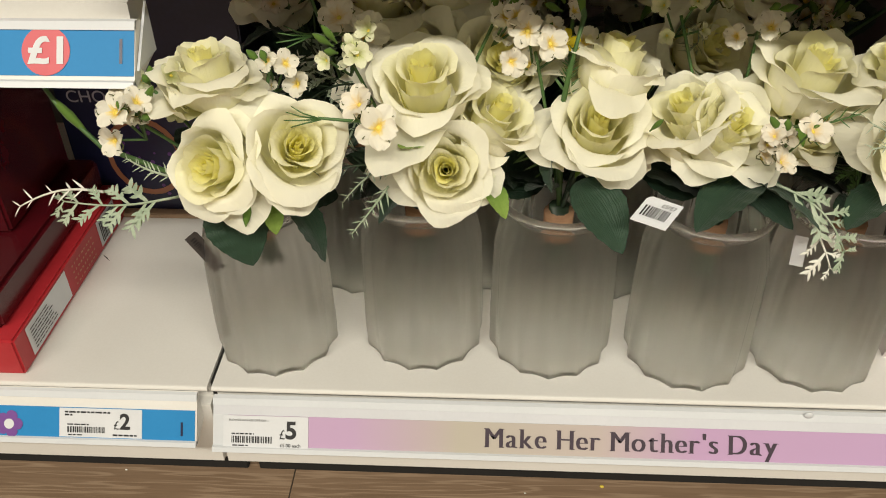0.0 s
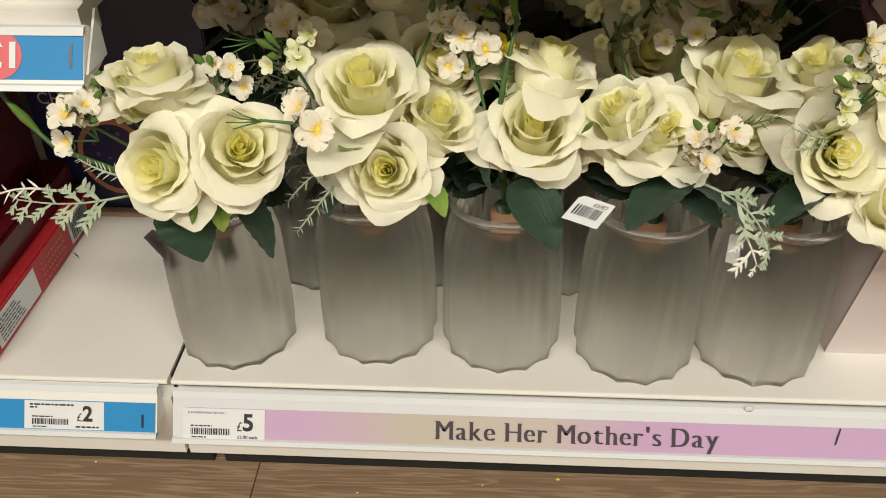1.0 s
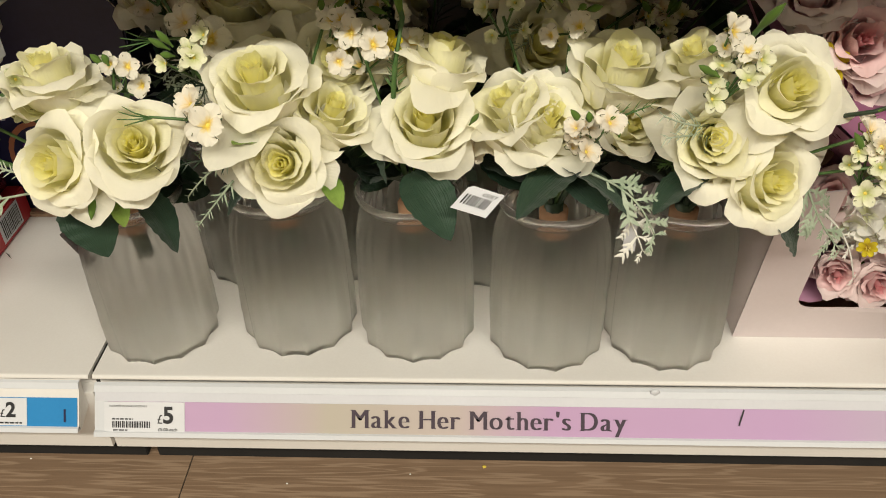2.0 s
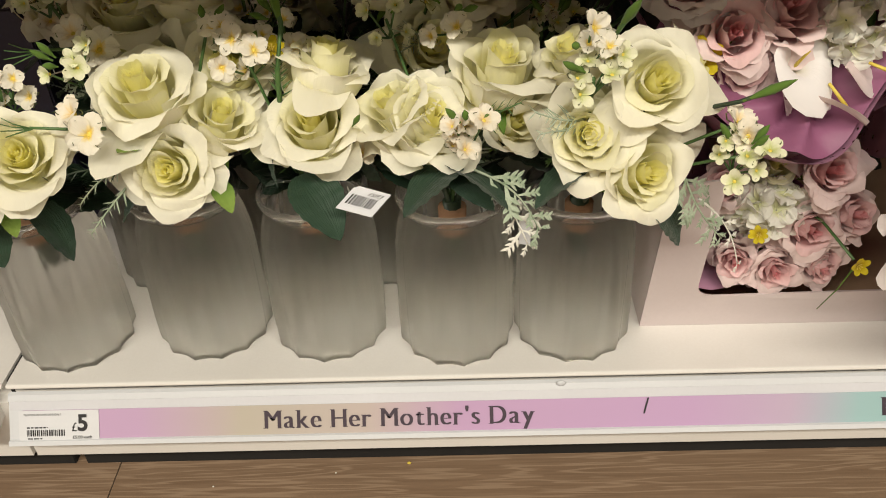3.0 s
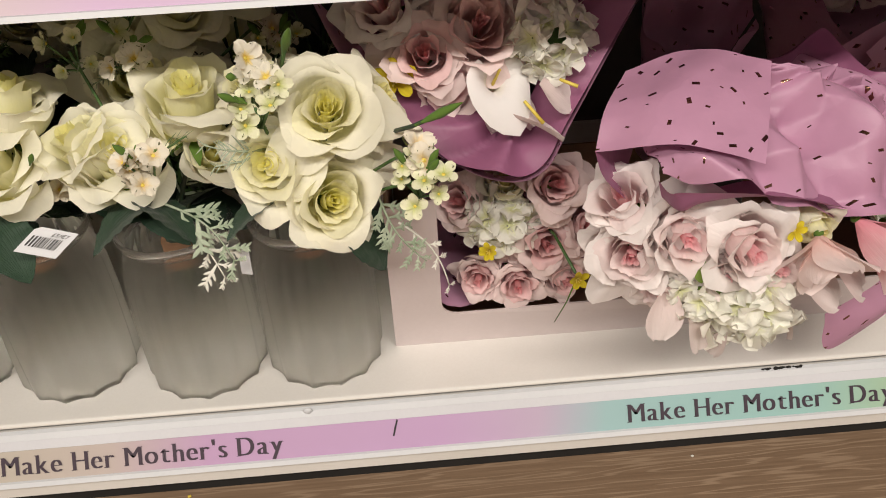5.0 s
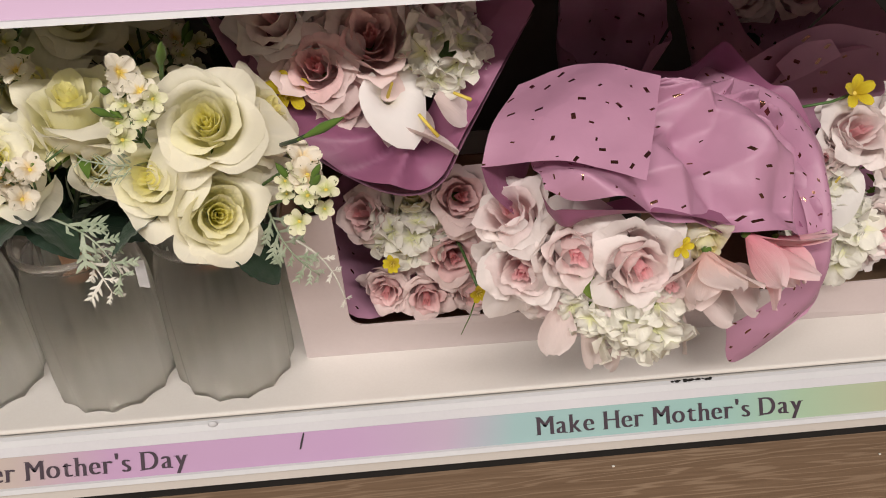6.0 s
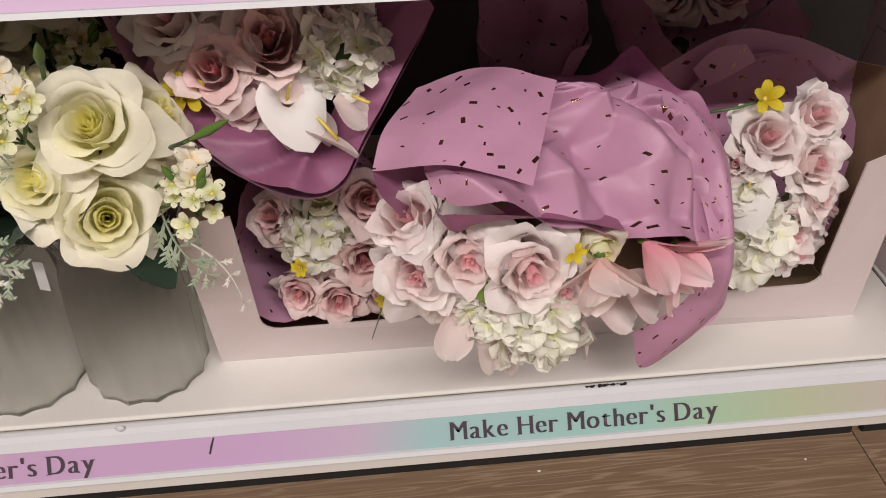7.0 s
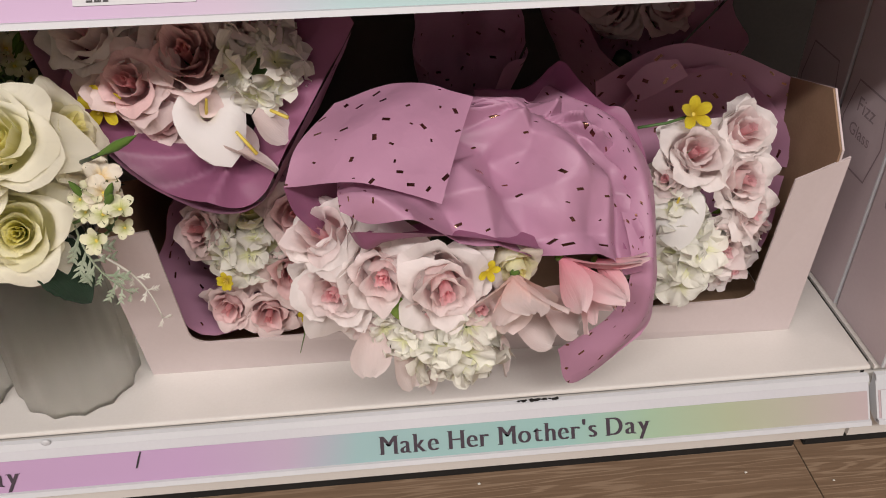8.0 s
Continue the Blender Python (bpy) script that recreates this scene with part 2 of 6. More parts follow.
JOINT = surface("dark_floor_joint", (0.06, 0.045, 0.03), (0.09, 0.07, 0.05), 0.8, 20, 200, 0.1)
TICKET = surface("white_ticket_paper", (0.63, 0.645, 0.67), (0.68, 0.695, 0.72), 0.5, 40, 500, 0.02)
INK = surface("black_print", (0.012, 0.012, 0.014), (0.022, 0.022, 0.024), 0.5, 60, 500, 0.02)
FAINTINK = surface("faint_mauve_print", (0.26, 0.20, 0.22), (0.31, 0.25, 0.27), 0.5, 60, 500, 0.02)
GREYINK = surface("plum_print", (0.045, 0.03, 0.045), (0.06, 0.042, 0.06), 0.4, 20, 300, 0.02)
BLUE = surface("blue_print", (0.006, 0.20, 0.49), (0.012, 0.225, 0.53), 0.55, 10, 300, 0.02)
PURPLE = surface("purple_print", (0.15, 0.05, 0.26), (0.18, 0.07, 0.30), 0.4, 20, 300, 0.02)
RED = surface("red_card", (0.40, 0.022, 0.03), (0.47, 0.03, 0.04), 0.4, 8, 200, 0.04)
REDDISC = surface("red_print", (0.55, 0.06, 0.08), (0.60, 0.08, 0.10), 0.4, 20, 200, 0.02)
DARKRED = surface("dark_red_film", (0.06, 0.004, 0.007), (0.09, 0.006, 0.010), 0.22, 8, 60, 0.15)
NAVY = surface("navy_card", (0.012, 0.014, 0.05), (0.02, 0.022, 0.075), 0.35, 8, 200, 0.03)
COPPER = surface("copper_print", (0.42, 0.17, 0.09), (0.5, 0.21, 0.11), 0.35, 20, 200, 0.02)
SILVERINK = surface("pale_lilac_print", (0.50, 0.48, 0.58), (0.58, 0.56, 0.66), 0.4, 20, 200, 0.02)
PINKCARD = surface("pale_pink_card", (0.61, 0.53, 0.525), (0.66, 0.58, 0.575), 0.45, 6, 250, 0.04)
LILACCARD = surface("lilac_pink_card", (0.50, 0.42, 0.445), (0.55, 0.465, 0.49), 0.4, 6, 250, 0.04)
BROWNCARD = surface("brown_card", (0.27, 0.175, 0.105), (0.34, 0.225, 0.14), 0.75, 25, 400, 0.15)
GLASS = frosted("frosted_smoke_glass", (0.93, 0.92, 0.875), 0.30, 0.14, 1.24, 0.22)
# opaque pale disc: light coming through the vase's foot put into its colour
LIT_FOOT = surface("pale_lit_vase_foot", (0.60, 0.60, 0.57), (0.66, 0.66, 0.63), 0.5, 40, 300, 0.05)
RIM = frosted("smoke_glass_rim", (0.92, 0.91, 0.89), 0.08, 0.16, 1.40)
PAPER = foil_paper("mauve_foil_paper", (0.53, 0.28, 0.415))
# plain inside of the paper, its mauve deepened to hold the folds' shade
PAPER_PLAIN = foil_paper("mauve_inside_with_shade", (0.31, 0.115, 0.215), 26.0, 0.0)
LEAF = cloth("rose_leaf_cloth", (0.016, 0.040, 0.022), (0.028, 0.062, 0.036), 0.12, 0.5, 0.6, 0.0, 1.0)
LIME = cloth("lime_sepal_cloth", (0.12, 0.22, 0.035), (0.24, 0.36, 0.07), 0.25)
STEM = surface("green_plastic_stem", (0.05, 0.12, 0.03), (0.10, 0.19, 0.06), 0.45, 60, 400, 0.1)
OLIVE = surface("olive_sepal", (0.10, 0.12, 0.03), (0.17, 0.19, 0.06), 0.5, 60, 400, 0.1)
DARKSTEM = surface("dark_stem", (0.02, 0.04, 0.022), (0.04, 0.065, 0.035), 0.45, 60, 400, 0.1)
SAGE = surface("dusty_sage_plastic", (0.20, 0.27, 0.17), (0.44, 0.50, 0.38), 0.7, 60, 500, 0.1)
DUSTWHITE = surface("white_flocked_plastic", (0.62, 0.62, 0.54), (0.76, 0.75, 0.68), 0.8, 60, 500, 0.1)
TWINE = surface("brown_stem_tape", (0.30, 0.16, 0.085), (0.44, 0.26, 0.15), 0.8, 40, 300, 0.3, stretch=(1, 1, 12))
YELLOW = surface("yellow_stamen", (0.66, 0.50, 0.06), (0.78, 0.64, 0.12), 0.6, 90, 500, 0.1)
ORANGE = surface("orange_bud", (0.62, 0.16, 0.06), (0.7, 0.25, 0.10), 0.6, 90, 500, 0.1)
YELLOWPETAL = cloth("yellow_petal_cloth", (0.55, 0.40, 0.01), (0.74, 0.62, 0.03), 0.25)
WHITE_RINGS = [
    cloth("cream_rose_heart", (0.985, 0.945, 0.31), (0.985, 0.955, 0.51), 0.55, low=0.2, high=1.0),
    cloth("cream_rose_middle", (0.985, 0.955, 0.47), (0.985, 0.965, 0.71), 0.45, low=0.2, high=0.85),
    cloth("ivory_rose_outer", (0.985, 0.96, 0.55), (0.985, 0.965, 0.81), 0.38, low=0.1, high=0.7),
]
PINK_RINGS = [
    cloth("pink_rose_heart", (0.96, 0.48, 0.54), (0.97, 0.68, 0.71), 0.5, low=0.1, high=1.0),
    cloth("pink_rose_middle", (0.98, 0.68, 0.69), (0.98, 0.87, 0.86), 0.45, low=0.1, high=0.8),
    cloth("blush_rose_outer", (0.985, 0.84, 0.82), (0.985, 0.93, 0.91), 0.36, low=0.1, high=0.7),
]
ROSY_RINGS = [
    cloth("deep_rose_heart", (0.80, 0.32, 0.34), (0.88, 0.50, 0.52), 0.5, low=0.1, high=1.0),
    cloth("rose_middle", (0.86, 0.48, 0.49), (0.90, 0.64, 0.64), 0.28, low=0.1, high=0.8),
    cloth("rose_outer", (0.88, 0.60, 0.60), (0.91, 0.76, 0.74), 0.28, low=0.1, high=0.7),
]
FILLER = cloth("white_blossom_cloth", (0.90, 0.70, 0.16), (0.93, 0.89, 0.76), 0.3, low=0.1, high=0.36)
PEACH = cloth("peach_blossom_cloth", (0.86, 0.66, 0.30), (0.92, 0.86, 0.72), 0.25, low=0.02, high=0.5)
GREENISH = cloth("green_white_blossom_cloth", (0.52, 0.56, 0.18), (0.82, 0.82, 0.58), 0.14, low=0.05, high=0.6)
FLORET = cloth("white_hydrangea_cloth", (0.86, 0.88, 0.52), (0.95, 0.945, 0.86), 0.3, low=0.02, high=0.5)
CALLA = cloth("white_calla_cloth", (0.84, 0.84, 0.62), (0.94, 0.93, 0.91), 0.25, low=0.0, high=0.5)
LILY = cloth("pink_lily_cloth", (0.90, 0.36, 0.44), (0.95, 0.74, 0.76), 0.3, low=0.05, high=0.95)
PALELILY = cloth("blush_lily_cloth", (0.92, 0.62, 0.56), (0.95, 0.82, 0.80), 0.3, low=0.02, high=0.6)
SHEER = cloth("sheer_blush_cloth", (0.76, 0.62, 0.60), (0.82, 0.74, 0.72), 0.20, low=0.0, high=1.0)
PASTEL = strip_print("pastel_strip_print", [
    (0.00, (0.52, 0.34, 0.52)), (0.10, (0.50, 0.34, 0.51)), (0.17, (0.46, 0.42, 0.35)), (0.26, (0.49, 0.42, 0.39)),
    (0.34, (0.49, 0.32, 0.50)), (0.50, (0.50, 0.33, 0.53)), (0.57, (0.49, 0.39, 0.52)), (0.63, (0.32, 0.49, 0.50)),
    (0.76, (0.30, 0.50, 0.47)), (0.83, (0.35, 0.50, 0.35)), (0.89, (0.42, 0.47, 0.32)), (1.0, (0.52, 0.42, 0.44))])

# ---- builders ----


def mesh_of(bm, name, mat, smooth=False):
    me = bpy.data.meshes.new(name)
    bmesh.ops.recalc_face_normals(bm, faces=bm.faces) if not smooth else None
    bm.to_mesh(me)
    bm.free()
    me.materials.append(mat)
    if smooth:
        me.shade_smooth()
    return me


def put(name, me, parent=None, at=(0, 0, 0), axis=None, spin=0.0, scale=1.0, label=""):
    """An object on a mesh; at is in the world, axis is where its own z points."""
    ob = new(name, me)
    turn = Matrix.Identity(4)
    if axis is not None:
        turn = Vector(axis).normalized().to_track_quat("Z", "Y").to_matrix().to_4x4()
    m = Matrix.Translation(at) @ turn @ Matrix.Rotation(spin, 4, "Z") @ Matrix.Scale(scale, 4)
    if parent is not None:
        ob.parent = parent
        m = world_of(parent).inverted() @ m
    ob.matrix_basis = m
    if label:
        ob["label"] = label
    return ob


def world_of(ob):
    return (world_of(ob.parent) @ ob.matrix_basis) if ob.parent else ob.matrix_basis.copy()


def part(name, bm, mat, parent, label="", smooth=False):
    """Links a bmesh, given in world metres, as one mesh under a thing or a part."""
    return put(name, mesh_of(bm, name, mat, smooth), parent, label=label)


def base(name, at):
    ob = new(name)
    ob.empty_display_size = 0.02
    ob.matrix_basis = Matrix.Translation(at)
    return ob


def box(bm, x0, x1, y0, y1, z0, z1, bevel=0.0):
    m = Matrix.Translation(((x0 + x1) / 2, (y0 + y1) / 2, (z0 + z1) / 2)) @ Matrix.Diagonal((x1 - x0, y1 - y0, z1 - z0, 1))
    made = bmesh.ops.create_cube(bm, size=1, matrix=m)["verts"]
    if bevel:
        edges = list({e for v in made for e in v.link_edges})
        bmesh.ops.bevel(bm, geom=edges, offset=bevel, segments=2, affect="EDGES")
    return bm


def block(name, mat, parent, x0, x1, y0, y1, z0, z1, bevel=0.0, label=""):
    return part(name, box(bmesh.new(), x0, x1, y0, y1, z0, z1, bevel), mat, parent, label)


def prism(points, x0, x1):
    """A profile in (y, z) drawn out along x."""
    bm = bmesh.new()
    a = [bm.verts.new((x0, y, z)) for y, z in points]
    b = [bm.verts.new((x1, y, z)) for y, z in points]
    n = len(points)
    for i in range(n):
        bm.faces.new((a[i], a[(i + 1) % n], b[(i + 1) % n], b[i]))
    bm.faces.new(a[::-1]), bm.faces.new(b)
    return bm


def tube(points, radius, sides=6, taper=1.0):
    bm = bmesh.new()
    rings = []
    pts = [Vector(p) for p in points]
    for i, p in enumerate(pts):
        d = (pts[min(i + 1, len(pts) - 1)] - pts[max(i - 1, 0)]).normalized()
        q = d.to_track_quat("Z", "Y")
        r = radius * (1 + (taper - 1) * i / (len(pts) - 1))
        rings.append([bm.verts.new(p + q @ Vector((r * math.cos(a), r * math.sin(a), 0))) for a in (2 * math.pi * k / sides for k in range(sides))])
    for r0, r1 in zip(rings, rings[1:]):
        for k in range(sides):
            bm.faces.new((r0[k], r0[(k + 1) % sides], r1[(k + 1) % sides], r1[k]))
    bm.faces.new(rings[0][::-1]), bm.faces.new(rings[-1])
    return bm


def curve(a, b, sag=0.0, n=6, side=0.0):
    a, b = Vector(a), Vector(b)
    return [a.lerp(b, t) + Vector((side, 0, -sag)) * 4 * t * (1 - t) for t in (i / n for i in range(n + 1))]


def grid_mesh(name, nu, nv, fn, mat, metres=None):
    """A smooth sheet from fn(u, v), u and v from 0 to 1, with matching uv."""
    verts, uvs, faces = [], [], []
    for j in range(nv + 1):
        for i in range(nu + 1):
            u, v = i / nu, j / nv
            verts.append(tuple(fn(u, v)))
            uvs.append((u, v) if metres is None else (u * metres[0], v * metres[1]))
    for j in range(nv):
        for i in range(nu):
            a = j * (nu + 1) + i
            faces.append((a, a + 1, a + nu + 2, a + nu + 1))
    me = bpy.data.meshes.new(name)
    me.from_pydata(verts, [], faces)
    layer = me.uv_layers.new(name="UVMap")
    layer.data.foreach_set("uv", [c for poly in faces for k in poly for c in uvs[k]])
    me.materials.append(mat)
    me.shade_smooth()
    me.update()
    return me


def lettering(name, words, mat, parent, at, width=None, height=None, along=(1, 0, 0), up=(0, 0, 1), weight=0.0, centre=False, label=""):
    """Flat letters of the built-in font, scaled to a width or to a line height."""
    data = bpy.data.curves.new(name, "FONT")
    data.body, data.size, data.offset, data.extrude = words, 1.0, weight, 0.004
    tmp = new(name, data)
    me = bpy.data.meshes.new_from_object(tmp.evaluated_get(bpy.context.evaluated_depsgraph_get()))
    bpy.data.objects.remove(tmp)
    bpy.data.curves.remove(data)
    co = np.array([v.co for v in me.vertices])
    lo, hi = co.min(0), co.max(0)
    k = width / (hi[0] - lo[0]) if width else height / (hi[1] - lo[1])
    ky = height / (hi[1] - lo[1]) if height else k
    x = Vector(along).normalized()
    y = Vector(up).normalized()
    z = x.cross(y)
    ox = (lo[0] + hi[0]) / 2 if centre else lo[0]
    for v in me.vertices:
        v.co = Vector(at) + x * (v.co.x - ox) * k + y * (v.co.y - (0 if not height else lo[1])) * ky + z * (v.co.z + 0.004) * 0.1 * min(k, 0.05)
    me.materials.clear()
    me.materials.append(mat)
    return put(name, me, parent, label=label)


SERIFS = {"M": "LRlr", "a": "R", "k": "LRl", "H": "LRlr", "r": "Ll", "h": "LRl", "D": "Ll", "y": "lr", "t": "", "e": "", "o": "", "s": "", "'": ""}


def serif_lettering(name, words, mat, parent, at, width, up, label=""):
    """The built-in font with thinned strokes, thick stems and hairline serifs: capitals at foot, small letters at head."""
    bm = bmesh.new()
    pen = 0.0
    for ch in words:
        if ch == " ":
            pen += 0.30
            continue
        data = bpy.data.curves.new(name, "FONT")
        data.body, data.size, data.offset, data.fill_mode = ch, 1.0, -0.017, "FRONT"
        tmp = new(name, data)
        me = bpy.data.meshes.new_from_object(tmp.evaluated_get(bpy.context.evaluated_depsgraph_get()))
        bpy.data.objects.remove(tmp)
        bpy.data.curves.remove(data)
        xs, ys = [v.co.x for v in me.vertices], [v.co.y for v in me.vertices]
        x0, x1, top = min(xs), max(xs), max(ys)
        for k in range(5):
            n0 = len(bm.verts)
            bm.from_mesh(me)
            bm.verts.ensure_lookup_table()
            bmesh.ops.translate(bm, verts=bm.verts[n0:], vec=(pen - x0 + 0.021 * k, 0, 0.0004 * k))
        bpy.data.meshes.remove(me)
        stem, foot = 0.065, 0.0
        for s in SERIFS.get(ch, ""):
            cx = pen + (stem * 0.75 if s in "Ll" else x1 - x0 + 0.084 - stem * 0.75)
            y = foot if s in "LR" else top - 0.022
            w = 0.095 if not (ch == "a") else 0.05
            quad = [bm.verts.new((cx + a * w, y + b, 0.003)) for a, b in ((-1, 0), (1, 0), (1, 0.024), (-1, 0.024))]
            bm.faces.new(quad)
        pen += x1 - x0 + 0.084 + 0.096
    k = width / (pen - 0.096)
    x, y = Vector((1, 0, 0)), Vector(up).normalized()
    z = x.cross(y)
    for v in bm.verts:
        v.co = Vector(at) + x * v.co.x * k + y * v.co.y * k * 1.10 + z * v.co.z * 0.15
    return part(name, bm, mat, parent, label)


def spline(pts, t):
    """A smooth way through a few points, t from 0 to 1."""
    n = len(pts) - 1
    s = min(t * n, n - 1e-6)
    i = int(s)
    f = s - i
    p0, p1, p2, p3 = (Vector(pts[min(max(k, 0), n)]) for k in (i - 1, i, i + 1, i + 2))
    if i == 0:
        p0 = p1 * 2 - p2
    if i + 1 == n:
        p3 = p2 * 2 - p1
    return 0.5 * (p1 * 2 + (p2 - p0) * f + (p0 * 2 - p1 * 5 + p2 * 4 - p3) * f * f + (p1 * 3 - p0 - p2 * 3 + p3) * f ** 3)


def crease(p, seed, amp):
    """Sharp straight crumples, as in stiff paper, stronger in some patches than in others."""
    rnd = random.Random(seed)
    p = Vector(p)
    h = 0.0
    for k in range(5):
        d = Vector((rnd.uniform(-1, 1), rnd.uniform(-1, 1), rnd.uniform(-1, 1))).normalized()
        f = rnd.uniform(8, 30)
        ph = rnd.uniform(0, 1)
        t = (p.dot(d) * f + ph + 0.25 * noise.noise(p * 9 + d * 4)) % 1.0
        patch = max(0.0, 0.35 + 1.3 * noise.noise(p * 11 + d * 9))
        h += (abs(2 * t - 1) - 0.5) * patch * 30 / (f + 4)
    return Vector((noise.noise(p * 12 + Vector((seed, 0, 0))) * 0.5, -0.55 * h, 0.8 * h)) * amp


def paper_sheet(name, rows, parent, seed, mat, amp=0.004, nu=36, nv=24, metres=None, label="", gather=None, pleat=0.0):
    """Creased paper over rows of points; gather is where (u, v) sharp pleats run together."""
    if metres is None:
        wide = sum((Vector(a) - Vector(b)).length for a, b in zip(rows[-1], rows[-1][1:]))
        deep = sum((Vector(a[len(a) // 2]) - Vector(b[len(b) // 2])).length for a, b in zip(rows, rows[1:]))
        metres = (wide, deep)

    def at(u, v):
        p = spline([spline(r, u) for r in rows], v)
        if gather:
            du, dv = (u - gather[0]) * metres[0], (v - gather[1]) * metres[1]
            ang, far = math.atan2(dv, du), math.hypot(du, dv)
            ang += 0.5 * math.sin(2 * ang + 1) + 0.15 * math.sin(3 * ang + seed)
            fold = abs((ang * 8 / 6.2832) % 1 * 2 - 1) - 0.5
            p = p + Vector((0.25, -0.6, 0.75)) * fold * pleat * min(1, far / 0.05) / (1 + (far / 0.10) ** 2)
        return p + crease(p, seed, amp)
    return put(name, grid_mesh(name, nu, nv, at, mat, metres), parent, label=label)


# ---- petals and flowers, in units of a head's radius ----


def rose_petal(name, foot, tip_r, tip_z, roll, width, seed, mat, ruffle=1.0):
    """One petal: rises from the base beside its neighbours and flares at the tip; the rim is ruffled and rolls back, one edge winds inside the next."""
    rnd = random.Random(seed)
    ph, ph2, ph3, lean, bend, peak = rnd.uniform(0, 6), rnd.uniform(0, 6), rnd.uniform(0, 6), rnd.uniform(-0.05, 0.05), rnd.uniform(0.2, 2.2), rnd.uniform(0.0, 0.14)
    fold, side_roll = rnd.uniform(-0.5, 0.5), rnd.uniform(0.0, 0.10)

    def at(u, v):
        x = 2 * u - 1
        v = v * (1 - 0.24 * abs(x) ** 3.2 + peak * max(0, 1 - abs(x - fold * 0.5)) ** 2 * v)
        w = width * (0.25 + 0.75 * min(1, v / 0.45) ** 0.75)
        th = x * w
        b0, b1, b2, b3 = (1 - v) ** 3, 3 * v * (1 - v) ** 2, 3 * v * v * (1 - v), v ** 3
        r = b0 * 0.04 + b1 * 1.34 * foot + b2 * 1.10 * foot + b3 * tip_r
        z = b0 * -0.82 + b1 * -0.72 + b2 * (tip_z - 0.32) + b3 * tip_z
        k = max(0, (v - 0.70) / 0.30) ** 2
        r += roll * k * bend * (1 + 0.6 * fold * x)
        z -= 0.9 * roll * k * bend * (1 + 0.6 * fold * x)
        r *= 1 + 0.11 * x
        r += side_roll * abs(x) ** 4 * v * tip_r
        amp = ruffle * v * v * (0.22 + tip_r)
        r += (0.055 * math.sin(2.6 * x + ph) + 0.030 * math.sin(6.5 * x + ph2) * v + 0.012 * math.sin(15 * x + ph3) * v ** 4) * amp
        z += (0.060 * math.sin(2.2 * x + ph2) + 0.036 * math.sin(7.0 * x + ph) * v + 0.016 * math.sin(17 * x + ph2) * v ** 4) * amp + lean * v
        return (r * math.cos(th), r * math.sin(th), z)
    return grid_mesh(name, 18, 12, at, mat)


def rose_kit(name, rings, ruffle=1.0, leave=()):
    """Petal meshes of one colour: (meshes, how many round the head) from heart to rim; leave thins out rings of a looser head."""
    kit = []
    for k, (foot, tip_r, tip_z, roll, width, count, ring) in enumerate((
            (0.05, 0.06, 0.50, 0.0, 2.2, 2, 0), (0.10, 0.13, 0.51, 0.01, 1.8, 3, 0), (0.17, 0.22, 0.51, 0.03, 1.6, 3, 0), (0.27, 0.34, 0.50, 0.05, 1.45, 3, 1), (0.42, 0.50, 0.46, 0.08, 1.35, 3, 1),
            (0.58, 0.67, 0.36, 0.14, 1.25, 3, 2), (0.68, 0.80, 0.20, 0.20, 1.05, 4, 2), (0.70, 0.88, -0.06, 0.20, 0.85, 3, 2))):
        if k not in leave:
            kit.append(([rose_petal(name, foot, tip_r, tip_z, roll, width, 10 * k + j, rings[ring], ruffle) for j in range(5)], count))
    return kit


def calyx_mesh(name, core_mat):
    bm = bmesh.new()
    bmesh.ops.create_uvsphere(bm, u_segments=10, v_segments=6, radius=0.16, matrix=Matrix.Translation((0, 0, -0.82)) @ Matrix.Diagonal((1, 1, 1.3, 1)))
    for k in range(5):
        a = 2 * math.pi * k / 5
        pts = [(0.10, -0.88, 0.0), (0.28, -0.92, 0.13), (0.46, -1.02, 0.09), (0.62, -1.2, 0.0)]
        left = [bm.verts.new((r * math.cos(a) - w * math.sin(a), r * math.sin(a) + w * math.cos(a), z)) for r, z, w in pts]
        right = [bm.verts.new((r * math.cos(a) + w * math.sin(a), r * math.sin(a) - w * math.cos(a), z + 0.01)) for r, z, w in pts]
        for i in range(3):
            bm.faces.new((left[i], left[i + 1], right[i + 1], right[i]))
    return mesh_of(bm, name, core_mat, True)


CALYX = calyx_mesh("rose", LIME)
WHITE_KIT = rose_kit("petal", WHITE_RINGS)
PINK_KIT = rose_kit("petal", PINK_RINGS, 2.1, (2,))
ROSY_KIT = rose_kit("petal", ROSY_RINGS, 2.0, (2,))


def rose(parent, at, axis, radius, seed, kit, label, skip=0, open_=1.0):
    """A rose head whose heart shows at the given place; skip leaves out rings from the rim inwards."""
    rnd = random.Random(seed)
    axis = Vector(axis).normalized()
    head = put("rose", CALYX, parent, Vector(at) - axis * radius * 0.3, axis, rnd.uniform(0, 6), radius * 1.06, label)
    for k, (meshes, count) in enumerate(kit[:len(kit) - skip]):
        turn = rnd.uniform(0, 6.28)
        for j in range(count):
            p = new("petal", meshes[rnd.randrange(5)])
            p.parent = head
            a = turn + 2 * math.pi * j / count + rnd.uniform(-0.25, 0.25)
            grow = 1 + rnd.uniform(-0.10, 0.10) * (0.3 + k / 8)
            tip = rnd.uniform(-0.13, 0.13) * (0.3 + k / 7) + (open_ - 1) * 0.25 * k / 8
            p.matrix_basis = Matrix.Rotation(a, 4, "Z") @ Matrix.Rotation(tip, 4, "Y") @ Matrix.Scale(grow, 4)
    return head


